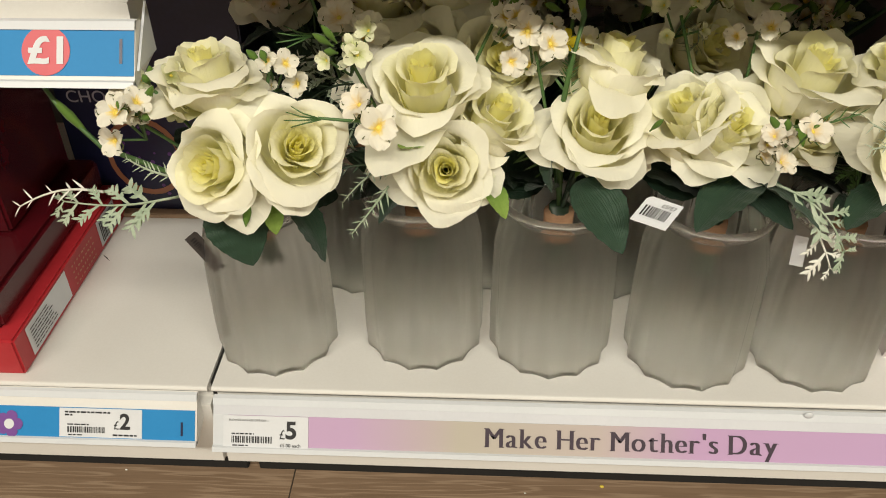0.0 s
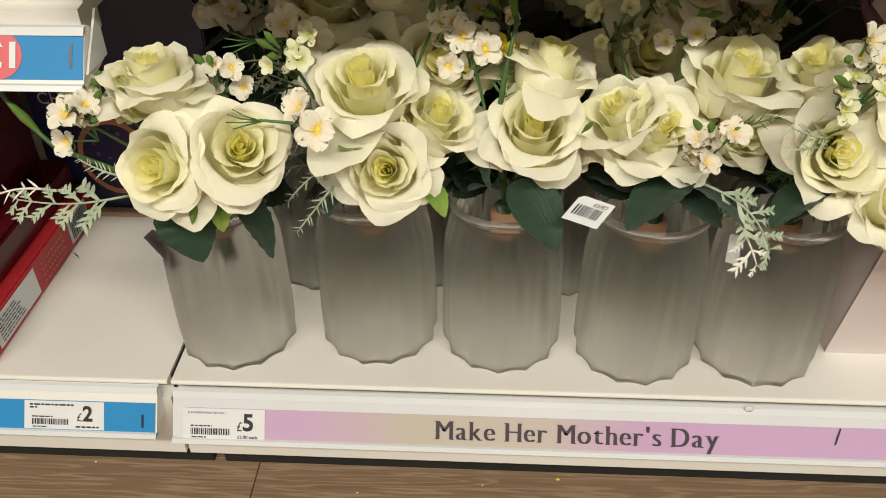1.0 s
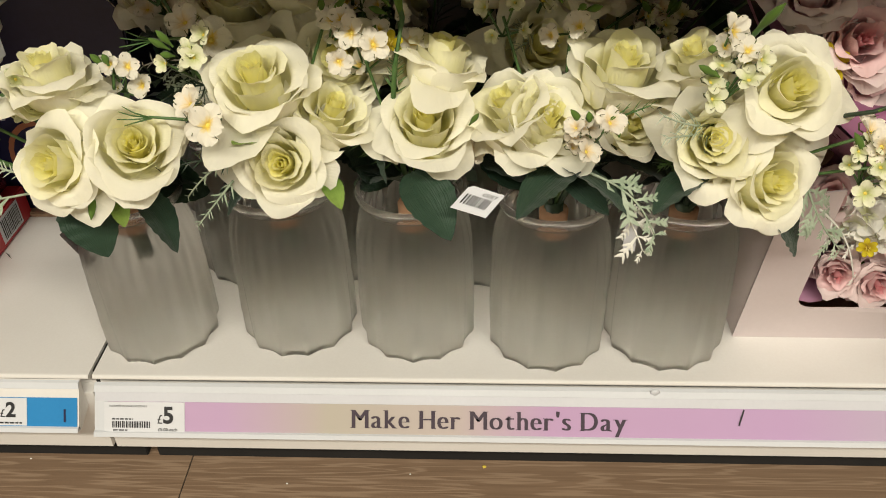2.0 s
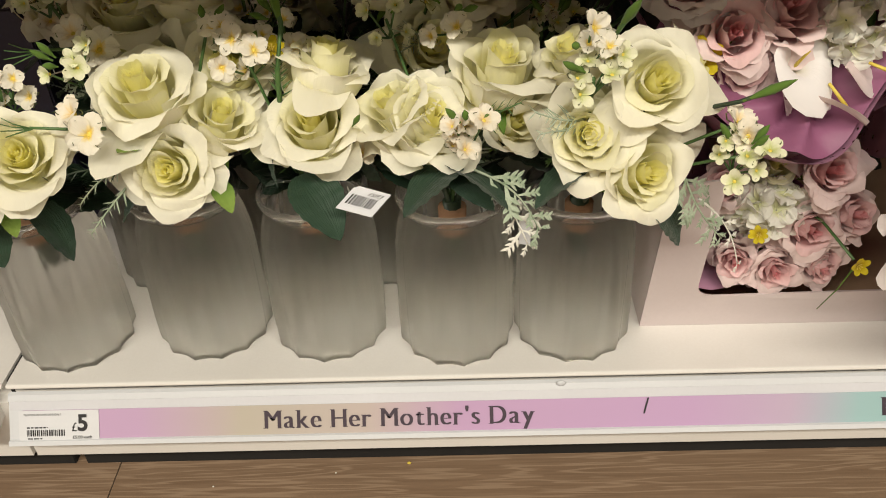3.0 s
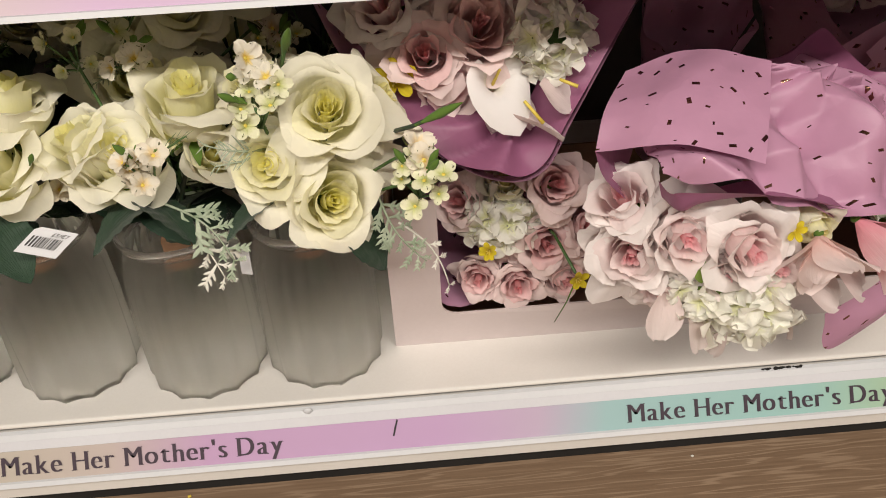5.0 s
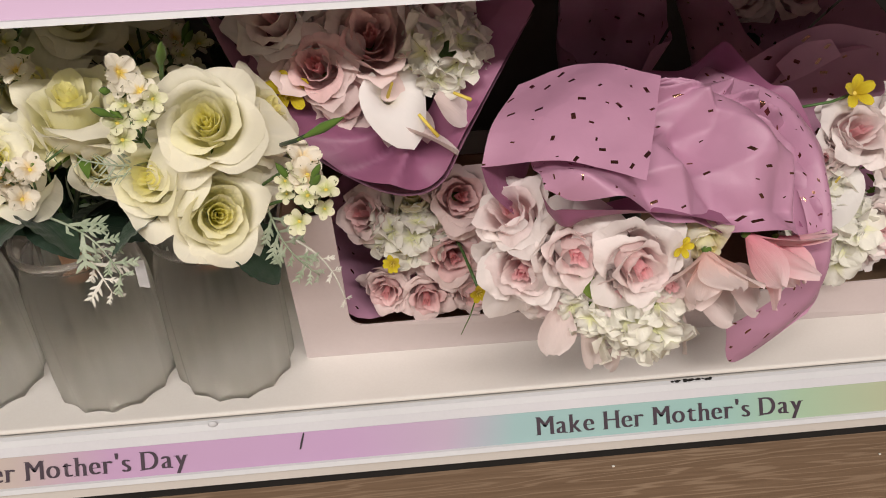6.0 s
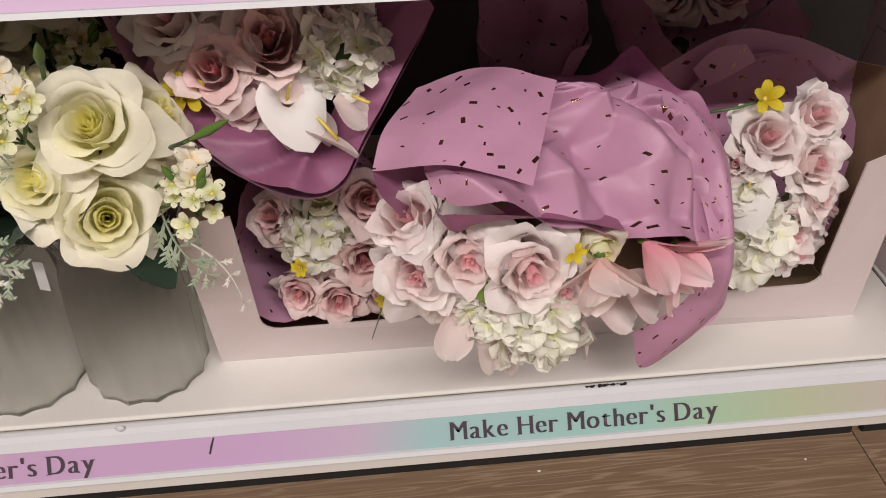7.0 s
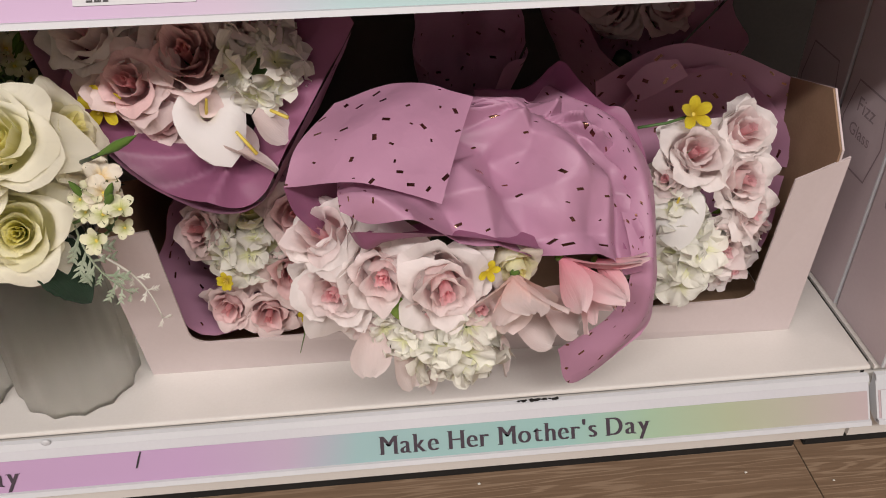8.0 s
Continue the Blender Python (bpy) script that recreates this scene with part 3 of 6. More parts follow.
def flat_petal(name, length, width, mat, cup=0.25, point=0.0, curl=0.2, seed=0, ruffle=0.03):
    rnd = random.Random(seed)
    ph = rnd.uniform(0, 6)

    def at(u, v):
        x = 2 * u - 1
        w = width * (math.sin(math.pi * (0.10 + 0.86 * v) ** (1.45 - 0.5 * point)) ** (0.55 + 0.55 * point)) * 0.5
        z = cup * v - curl * v * v + 0.25 * width * x * x * (0.5 - 0.2 * v) + ruffle * math.sin(5 * x + ph + 2 * v) * v
        return (0.04 + v * length, x * w, z)
    return grid_mesh(name, 6, 7, at, mat)


def hub_mesh(name, mat, radius=0.16, spikes=0):
    bm = bmesh.new()
    bmesh.ops.create_uvsphere(bm, u_segments=8, v_segments=6, radius=radius, matrix=Matrix.Diagonal((1, 1, 0.8, 1)))
    rnd = random.Random(3)
    for k in range(spikes):
        a, t = 2 * math.pi * k / max(1, spikes), rnd.uniform(0.25, 0.6)
        d = Vector((math.cos(a) * t, math.sin(a) * t, 0.8)).normalized()
        bmesh.ops.create_cone(bm, segments=5, radius1=0.035, radius2=0.05, depth=0.5, cap_ends=True,
                              matrix=Matrix.Translation(d * 0.3) @ d.to_track_quat("Z", "Y").to_matrix().to_4x4())
    return mesh_of(bm, name, mat, True)


HUB = hub_mesh("blossom", YELLOW)
HUB_LILY = hub_mesh("lily", LIME, 0.09)
HUB_SPIKY = hub_mesh("blossom", YELLOW, 0.12, 6)
PETAL_FILLER = [flat_petal("petal", 0.95, 0.88, FILLER, 0.65, 0.0, 0.40, s, 0.09) for s in range(3)]
PETAL_PEACH = [flat_petal("petal", 0.95, 0.88, PEACH, 0.65, 0.0, 0.40, s, 0.09) for s in range(3)]
PETAL_GREENISH = [flat_petal("petal", 0.95, 0.75, GREENISH, 0.55, 0.1, 0.25, s) for s in range(2)]
PETAL_FLORET = [flat_petal("petal", 0.95, 1.25, FLORET, 0.55, 0.0, 0.35, s, 0.20) for s in range(3)]
PETAL_YELLOW = [flat_petal("petal", 0.95, 0.6, YELLOWPETAL, 0.6, 0.0, 0.3, s) for s in range(2)]
PETAL_LILY = [flat_petal("petal", 1.15, 0.55, LILY, 0.75, 0.7, 0.35, s) for s in range(2)]
PETAL_PALELILY = [flat_petal("petal", 1.05, 0.8, PALELILY, 0.55, 0.4, 0.35, s) for s in range(2)]
PETAL_SHEER = [flat_petal("loose_petal", 1.0, 0.8, SHEER, 0.25, 0.15, 0.3, s) for s in range(3)]


def sepal_mesh():
    """A few thin dark sepals that curl up between the petals."""
    bm = bmesh.new()
    for k in range(4):
        a = 1.57 * k + 0.5
        d = Vector((math.cos(a), math.sin(a), 0))
        one = tube([d * 0.05 + Vector((0, 0, -0.15)), d * 0.5 + Vector((0, 0, -0.05)), d * 0.78 + Vector((0, 0, 0.30)), d * 0.66 + Vector((0, 0, 0.62))], 0.055, 4, 0.4)
        tmp = bpy.data.meshes.new("tmp")
        one.to_mesh(tmp)
        one.free()
        bm.from_mesh(tmp)
        bpy.data.meshes.remove(tmp)
    return mesh_of(bm, "sepal", OLIVE, True)


SEPAL = sepal_mesh()


def blossom(parent, at, axis, radius, meshes, count=5, seed=0, name="blossom", hub=None, label="", lift=0.18):
    rnd = random.Random(seed)
    head = put(name, hub or HUB, parent, at, axis, rnd.uniform(0, 6), radius, label)
    for j in range(count):
        p = new("petal", meshes[j % len(meshes)])
        p.parent = head
        p.matrix_basis = Matrix.Rotation(2 * math.pi * j / count + rnd.uniform(-0.15, 0.15), 4, "Z") @ Matrix.Rotation(rnd.uniform(-0.3, 0.3) - lift, 4, "Y")
    if name == "blossom" and meshes is not PETAL_YELLOW:
        q = new("sepal", SEPAL)
        q.parent = head
        q.matrix_basis = Matrix.Rotation(rnd.uniform(0, 6), 4, "Z")
    return head


def floret_mesh():
    bm = bmesh.new()
    for k in range(4):
        src = PETAL_FLORET[k % 3]
        tmp = bmesh.new()
        tmp.from_mesh(src)
        bmesh.ops.rotate(tmp, verts=tmp.verts, cent=(0, 0, 0), matrix=Matrix.Rotation(k * math.pi / 2 + 0.1 * k, 3, "Z"))
        me = bpy.data.meshes.new("tmp")
        tmp.to_mesh(me)
        tmp.free()
        bm.from_mesh(me)
        bpy.data.meshes.remove(me)
    return mesh_of(bm, "floret", FLORET, True)


FLORET_MESH = floret_mesh()
BALL = hub_mesh("hydrangea", STEM, 0.55)


def hydrangea(parent, at, axis, radius, seed, label="white hydrangea head with ruffled petals", count=24):
    rnd = random.Random(seed)
    head = put("hydrangea", BALL, parent, at, axis, 0, radius, label)
    for k in range(count):
        z = 1 - 1.45 * (k + 0.5) / count
        a = k * 2.399 + rnd.uniform(-0.2, 0.2)
        r = math.sqrt(max(0, 1 - z * z))
        d = Vector((r * math.cos(a), r * math.sin(a), z))
        f = new("floret", FLORET_MESH)
        f.parent = head
        size = rnd.uniform(0.58, 0.84)
        f.matrix_basis = Matrix.Translation(d * rnd.uniform(0.70, 1.0)) @ (d + Vector((rnd.uniform(-.8, .8), rnd.uniform(-.8, .8), rnd.uniform(-.3, .3)))).to_track_quat("Z", "Y").to_matrix().to_4x4() @ Matrix.Rotation(rnd.uniform(0, 6), 4, "Z") @ Matrix.Scale(size, 4)
    return head


def leaf_mesh(name, mat, teeth=9, fold=0.22, droop=0.35):
    """Unit leaf along +x with a folded midrib and a toothed edge."""
    def at(u, v):
        x = 2 * u - 1
        w = 0.36 * math.sin(math.pi * min(1, 0.03 + 0.97 * v ** 0.8)) ** 0.75
        tooth = 1 + (0.06 * (1 - (v * teeth * 2 % 1)) if abs(x) > 0.99 else 0)
        return (v, x * w * tooth, fold * abs(x) * w - droop * v * v + 0.012 * math.sin(v * 40) * abs(x))
    return grid_mesh(name, 6, 26, at, mat)


LEAF_MESH = leaf_mesh("leaf", LEAF)
LIMELEAF_MESH = leaf_mesh("small_leaf", LIME, 4, 0.2, 0.2)


def leaf(parent, at, tip, width=1.0, roll=0.0, mesh=None, name="leaf", label=""):
    """A leaf from its stalk to its tip."""
    a, b = Vector(at), Vector(tip)
    d = b - a
    q = d.to_track_quat("X", "Z").to_matrix().to_4x4()
    ob = new(name, mesh or LEAF_MESH)
    ob.parent = parent
    k = d.length
    ob.matrix_basis = world_of(parent).inverted() @ Matrix.Translation(a) @ q @ Matrix.Rotation(roll, 4, "X") @ Matrix.Diagonal((k, k * width, k, 1))
    if label:
        ob["label"] = label
    return ob


def blade(bm, a, out, up, reach, w):
    """One narrow bent blade of three spans."""
    cross = out.cross(up).normalized()
    prev = None
    for f, k in ((0, 0.5), (0.35, 1.0), (0.7, 0.75), (1.0, 0.12)):
        c = a + out * reach * f - up * 0.22 * reach * f * f
        row = (bm.verts.new(c - cross * w * k), bm.verts.new(c + up * 0.3 * w * k), bm.verts.new(c + cross * w * k))
        if prev:
            bm.faces.new((prev[0], prev[1], row[1], row[0])), bm.faces.new((prev[1], prev[2], row[2], row[1]))
        prev = row


def frond(parent, at, tip, lobes, mat, droop=0.2, width=0.3, seed=0, name="fern_leaf", label="", fine=False):
    """A feathery leaf: a bent rib with uneven lobes in pairs, each lobe cut into small teeth."""
    rnd = random.Random(seed)
    a, b = Vector(at), Vector(tip)
    L = (b - a).length
    d = (b - a).normalized()
    side = d.cross(Vector((0, -0.6, 0.8))).normalized()
    up = side.cross(d)
    sway = rnd.uniform(-0.12, 0.12)
    on = lambda t: a.lerp(b, t) + up * (droop * L * 2 * t * (1 - t)) + side * (sway * L * math.sin(3.0 * t))
    bm = tube([on(i / 10) for i in range(11)], 0.0011, 5, 0.5)
    for k in range(lobes):
        t = 0.18 + 0.82 * (k + rnd.uniform(-0.25, 0.25) * (k < lobes - 1)) / (lobes - 1)
        for sgn in (-1, 1):
            if not fine and rnd.random() < 0.1:
                continue
            reach = L * width * (1.15 - 0.70 * t) * rnd.uniform(0.65, 1.2)
            out = (side * sgn * rnd.uniform(0.7, 1.2) + d * rnd.uniform(0.5, 1.1) + up * rnd.uniform(-0.5, 0.5)).normalized()
            p = on(min(1, t + rnd.uniform(-0.03, 0.03)))
            blade(bm, p, out, up, reach, reach * (0.06 if fine else 0.065))
            if not fine:
                for f in (0.35, 0.6, 0.8):
                    for s2 in (-1, 1):
                        cross = out.cross(up).normalized()
                        o2 = (out * 1.0 + cross * s2 * rnd.uniform(0.6, 1.1) + up * rnd.uniform(-0.2, 0.2)).normalized()
                        blade(bm, p + out * reach * f - up * 0.22 * reach * f * f, o2, up, reach * rnd.uniform(0.25, 0.42), reach * 0.06)
    return part(name, bm, mat, parent, label, True)


def calla(parent, at, axis, radius, seed=0, spin=0.0):
    """A white calla: one rolled sheet with a yellow spadix."""
    def fn(u, v):
        a = (u - 0.5) * 5.6
        r = 0.10 + 0.85 * v ** 1.7 * (1 + 0.35 * math.cos(a)) + 0.45 * v ** 3 * max(0, 1 - abs(a) / 0.7)
        return (r * math.cos(a), r * math.sin(a), -1.1 + 1.25 * v ** 0.8 - (0.3 + 0.75 * max(0, math.cos(a))) * v ** 4 + 0.05 * math.sin(4 * a) * v)
    head = put("calla_lily", grid_mesh("calla_lily", 20, 10, fn, CALLA), parent, at, axis, spin, radius, "white calla lily with a yellow spadix")
    bm = tube([(0, 0, -0.8), (0.03, 0, -0.3), (0.05, 0.02, 0.15)], 0.055, 8, 0.7)
    sp = new("spadix", mesh_of(bm, "spadix", YELLOW, True))
    sp.parent = head
    return head

# ---- the shop around: floor, walls, ceiling ----
floor = tagged(part("floor", box(bmesh.new(), -3.2, 4.2, -5.2, 0.62, -0.05, -0.0015), JOINT, None), "brown wood-effect vinyl plank floor", "floor", kind="structure")
tagged(part("ceiling", box(bmesh.new(), -3.2, 4.2, -5.2, 0.62, 3.0, 3.1), PAINT, None), "plain white shop ceiling", "ceiling", kind="structure")
tagged(part("wall_north", box(bmesh.new(), -3.2, 4.2, 0.62, 0.72, -0.05, 3.1), PAINT, None), "plain pale shop wall behind the shelving", "wall", kind="structure")
tagged(part("wall_south", box(bmesh.new(), -3.2, 4.2, -5.3, -5.2, -0.05, 3.1), PAINT, None), "plain pale shop wall across the aisle", "wall", kind="structure")
tagged(part("wall_west", box(bmesh.new(), -3.3, -3.2, -5.3, 0.72, -0.05, 3.1), PAINT, None), "plain pale shop wall", "wall", kind="structure")
tagged(part("wall_east", box(bmesh.new(), 4.2, 4.3, -5.3, 0.72, -0.05, 3.1), PAINT, None), "plain pale shop wall", "wall", kind="structure")

# ---- shelving: three bays, a base shelf and one shelf above ----
BAYS = [(-1.270, -0.0065), (-0.0025, 1.2605), (1.2645, 2.53)]


def shelf_deck(x0, x1, top, front, lip, depth, label):
    """A folded steel deck: rounded nose, front lip, turned-in bottom edge."""
    r = 0.003
    nose = [(front + r - r * math.cos(a), top - r + r * math.sin(a)) for a in (i * math.pi / 8 for i in range(5))]
    prof = nose + [(depth, top), (depth, top - 0.03), (front + 0.03, top - 0.03), (front + 0.03, top - lip + 0.004), (front + 0.02, top - lip), (front, top - lip),
                   (front, top - 0.021), (front + 0.011, top - 0.020), (front + 0.011, top - 0.0055), (front + 0.001, top - 0.0045)]
    return tagged(part("shelf_deck", prism(prof, x0, x1), STEEL, None), label, "shelf", kind="structure")


def ticket_rail(x0, x1, dy, dz, low, header, label, top=0.1735):
    """A leaning price rail: back, raised top lip and bottom lip."""
    ob = base("ticket_rail", (x0, dy, dz))
    slope = 0.70
    y = lambda z: dy + slope * (z - 0.139)
    prof = [(y(low) - 0.0005, low + dz), (y(top), top + dz), (y(top) + 0.003, top + dz + 0.0005), (0.0255 + dy, top - 0.0075 + dz), (0.0255 + dy, low + dz + 0.004), (y(low) + 0.004, low + dz - 0.003)]
    part("back", prism(prof, x0, x1), PLASTIC_WHITE if header else STEEL, ob)
    z1 = low
    lip = [(y(z1) - 0.0045, z1 + dz - 0.001), (y(z1 + 0.0022) - 0.0035, z1 + 0.0022 + dz), (y(z1 + 0.0022) - 0.0005, z1 + 0.0022 + dz), (y(z1) + 0.003, z1 + dz - 0.003)]
    part("bottom_lip", prism(lip, x0, x1), PLASTIC_WHITE, ob)
    z2 = top - 0.004
    lip = [(y(z2) - 0.0025, z2 + dz), (y(z2 + 0.0045) - 0.002, z2 + 0.0045 + dz), (y(z2 + 0.0045) + 0.001, z2 + 0.005 + dz), (y(z2) + 0.001, z2 + dz)]
    part("top_lip", prism(lip, x0, x1), PLASTIC_WHITE, ob)
    return tagged(ob, label, "price rail", kind="structure")


def on_rail(x, s, lift, dy=0.0, dz=0.0):
    """A place on a leaning rail: x along, s metres up the slope from its text line, lift proud of it."""
    k = 1 / math.hypot(1, 0.70)
    return Vector((x, dy + 0.70 * k * s - k * lift, 0.139 + dz + k * s + 0.70 * k * lift))


def card(name, x0, x1, s0, s1, lift, mat, parent, dy=0.0, dz=0.0, label="", thick=0.0006):
    bm = bmesh.new()
    v = [bm.verts.new(on_rail(x, s, l, dy, dz)) for l in (lift, lift - thick) for x, s in ((x0, s0), (x1, s0), (x1, s1), (x0, s1))]
    for f in ((0, 1, 2, 3), (7, 6, 5, 4), (0, 4, 5, 1), (1, 5, 6, 2), (2, 6, 7, 3), (3, 7, 4, 0)):
        bm.faces.new([v[i] for i in f])
    return part(name, bm, mat, parent, label)


UP = Vector((0, 0.70, 1)).normalized()


def barcode(parent, x, s, width, height, lift, seed, dy=0.0, dz=0.0):
    rnd = random.Random(seed)
    bm = bmesh.new()
    cx = x
    while cx < x + width:
        w = rnd.choice((0.0006, 0.0009, 0.0014))
        v = [bm.verts.new(on_rail(a, b, lift, dy, dz)) for a, b in ((cx, s), (cx + w, s), (cx + w, s + height), (cx, s + height))]
        bm.faces.new(v)
        cx += w + rnd.choice((0.0007, 0.001))
    return tagged(part("barcode", bm, INK, parent), kind="stuff")


def dashes(parent, x, s, width, height, lift, seed, dy=0.0, dz=0.0, mat=None):
    """A line of print too small to read, as short bars."""
    rnd = random.Random(seed)
    bm = bmesh.new()
    cx = x
    while cx < x + width:
        w = min(rnd.uniform(0.002, 0.006), x + width - cx)
        v = [bm.verts.new(on_rail(a, b, lift, dy, dz)) for a, b in ((cx, s), (cx + w, s), (cx + w, s + height), (cx, s + height))]
        bm.faces.new(v)
        cx += w + 0.001
    return tagged(part("print_line", bm, mat or INK, parent), kind="stuff")


def price_ticket(x0, x1, s0, s1, price, dy, dz, label, title="", each="", seed=1):
    ob = base("price_ticket", on_rail(x0, s0, 0.002, dy, dz))
    w, h = x1 - x0, s1 - s0
    card("card", x0, x1, s0, s1, 0.0016, TICKET, ob, dy, dz)
    L = 0.0021
    at = lambda fx, fs: on_rail(x0 + w * fx, s0 + h * fs, L, dy, dz)
    lettering("price", price[1:], INK, ob, at(0.735, 0.30), height=h * 0.56, width=w * 0.125, up=UP, weight=0.03)
    lettering("pound_sign", price[0], INK, ob, at(0.665, 0.30), height=h * 0.29, width=w * 0.06, up=UP)
    barcode(ob, x0 + w * 0.10, s0 + h * 0.16, w * 0.46, h * 0.21, L, seed, dy, dz)
    dashes(ob, x0 + w * 0.10, s0 + h * 0.42, w * 0.26, h * 0.045, L, seed + 1, dy, dz)
    dashes(ob, x0 + w * 0.11, s0 + h * 0.06, w * 0.18, h * 0.04, L, seed + 2, dy, dz)
    if title:
        lettering("title", title, INK, ob, at(0.07, 0.83), width=w * 0.46, up=UP)
    else:
        dashes(ob, x0 + w * 0.07, s0 + h * 0.84, w * 0.55, h * 0.06, L, seed + 3, dy, dz)
        dashes(ob, x0 + w * 0.07, s0 + h * 0.74, w * 0.09, h * 0.06, L, seed + 4, dy, dz)
    if each:
        lettering("unit_price", each, INK, ob, at(0.67, 0.06), width=w * 0.24, up=UP, weight=0.01)
    else:
        dashes(ob, x0 + w * 0.65, s0 + h * 0.07, w * 0.29, h * 0.06, L, seed + 5, dy, dz)
    return tagged(ob, label, "price ticket")


for k, (x0, x1) in enumerate(BAYS):
    shelf_deck(x0, x1, 0.182, 0.020, 0.096, 0.50, "cream powder-coated steel base shelf with a folded front edge")
    tagged(block("kick_panel", KICK, None, x0 + 0.004, x1 - 0.004, 0.080, 0.092, 0.0, 0.16, 0.001), "black recessed kick panel under the base shelf", "kick panel", kind="structure")
    tagged(block("back_panel", PAINTED_SHADE, None, x0, x1, 0.50, 0.515, 0.09, 2.0, 0.001), "steel back panel of the shelving, near-black with shade in its colour", "back panel", kind="structure")
UPPER = [(BAYS[0], 0.020, 0.356), (BAYS[1], 0.019, 0.422), (BAYS[2], 0.019, 0.422)]
for (x0, x1), dy, dz in UPPER:
    shelf_deck(x0, x1, 0.182 + dz, 0.026 + dy, 0.048, 0.50, "cream steel upper shelf")
# brackets between the bays
for x in (-0.0045, 1.2625):
    br = base("shelf_bracket", (x, 0.05, 0.09))
    part("plate", box(bmesh.new(), x - 0.0012, x + 0.0012, 0.030, 0.50, 0.092, 0.180), KICK, br)
    part("tab", box(bmesh.new(), x - 0.009, x + 0.003, 0.034, 0.040, 0.074, 0.0875, 0.001), STEEL, br)
    tagged(br, "thin steel shelf bracket in the gap between two bays", "shelf bracket", kind="structure")
tagged(block("shelf_upright", STEEL, None, -0.0062, -0.0028, 0.46, 0.50, 0.19, 2.0), "cream steel upright between the bays", "upright", kind="structure")

# rails with their printed strips
FRONT = -0.006
ticket_rail(-0.001, 1.259, FRONT, 0.0, 0.1372, True, "white plastic price rail with a pastel printed strip")
ticket_rail(-1.268, -0.0150, FRONT, 0.003, 0.138, False, "cream price rail with a blue printed strip")
ticket_rail(1.266, 2.528, FRONT, 0.0, 0.1372, True, "white plastic price rail on the next bay")
ticket_rail(-0.001, 1.259, 0.019, 0.422, 0.127, True, "white plastic price rail of the upper shelf with a pastel strip")
rail_up_left = ticket_rail(-1.268, 0.004, 0.020, 0.359, 0.1185, False, "cream price rail of the upper shelf with a blue strip", 0.152)

tagged(part("rail_end", prism([(0.012, 0.484), (0.047, 0.518), (0.047, 0.484)], 0.0045, 0.0062), PLASTIC_WHITE, rail_up_left), "")
strip = tagged(card("printed_strip", 0.012, 1.257, -0.0028, 0.0270, 0.0008, PASTEL, None, FRONT), "pastel pink, beige and aqua shelf strip printed with a gift message", "shelf strip")
for x in (0.2375, 0.7985):
    serif_lettering("lettering", "Make Her Mother's Day", GREYINK, strip, on_rail(x, 0.0056, 0.0013, FRONT), 0.2475, UP, "dark plum serif lettering")
tagged(card("printed_strip", 0.004, 1.257, -0.0140, 0.0270, 0.0008, PASTEL, None, 0.019, 0.422), "pastel shelf strip on the upper shelf edge", "shelf strip")
tagged(card("header_band", 0.0, 1.258, 0.0273, 0.0385, 0.0006, PLASTIC_GREY, None, FRONT), "pale grey plastic band above the printed strip", "plastic band", kind="structure")
tagged(card("printed_strip", 1.268, 2.52, -0.0028, 0.0270, 0.0008, PASTEL, None, FRONT), "pale pink shelf strip on the next bay", "shelf strip")
blue = tagged(card("printed_strip", -1.26, -0.0165, 0.0005, 0.0275, 0.0009, BLUE, None, FRONT, 0.003), "bright blue shelf strip with a purple flower", "shelf strip")
blue_up = tagged(card("printed_strip", -1.26, 0.0035, -0.0200, 0.0125, 0.0009, BLUE, None, 0.020, 0.359), "bright blue shelf strip on the upper shelf edge", "shelf strip")


def disc(name, x, s, radius, mat, parent, lift, dy, dz, n=32, lobes=0):
    bm = bmesh.new()
    ring = []
    for k in range(n):
        a = 2 * math.pi * k / n
        r = radius * (1 if not lobes else 0.72 + 0.28 * abs(math.cos(a * lobes / 2)) ** 0.7)
        ring.append(bm.verts.new(on_rail(x + r * math.cos(a), s + r * math.sin(a), lift, dy, dz)))
    bm.faces.new(ring)
    return part(name, bm, mat, parent)


disc("flower_print", -0.183, 0.0115, 0.0122, PURPLE, blue, 0.0014, FRONT, 0.003, 60, 5)
disc("flower_heart", -0.183, 0.0115, 0.0045, TICKET, blue, 0.0018, FRONT, 0.003)
for xx in (-0.055, -0.40):
    disc("price_spot", xx, -0.004, 0.0162, REDDISC, blue_up, 0.0014, 0.020, 0.359)
    lettering("price_print", "\u00a31", TICKET, blue_up, on_rail(xx, -0.0130, 0.0019, 0.020, 0.359), height=0.0185, width=0.024, up=UP, weight=0.03, centre=True, label="white price print")
dashes(blue_up, -0.006, -0.012, 0.002, 0.016, 0.0014, 7, 0.020, 0.359, NAVY)
dashes(blue, -0.029, 0.005, 0.002, 0.012, 0.0014, 8, FRONT, 0.003, NAVY)

price_ticket(0.0085, 0.0835, -0.0015, 0.0268, "\u00a35", FRONT, 0.0, "white price ticket reading five pounds", "FLOWER IN VASE OPTION 1", "\u00a35.00 each", 3)
price_ticket(-0.1375, -0.0635, 0.0015, 0.0270, "\u00a32", FRONT, 0.003, "white price ticket reading two pounds", "", "", 5)
price_ticket(0.6320, 0.7060, -0.0045, 0.0268, "\u00a33", 0.019, 0.422, "white price ticket on the upper shelf edge", "", "\u00a33.00 each", 9)
price_ticket(1.2700, 1.3440, -0.0015, 0.0268, "\u00a35", FRONT, 0.0, "white price ticket at the start of the next bay", "", "", 11)
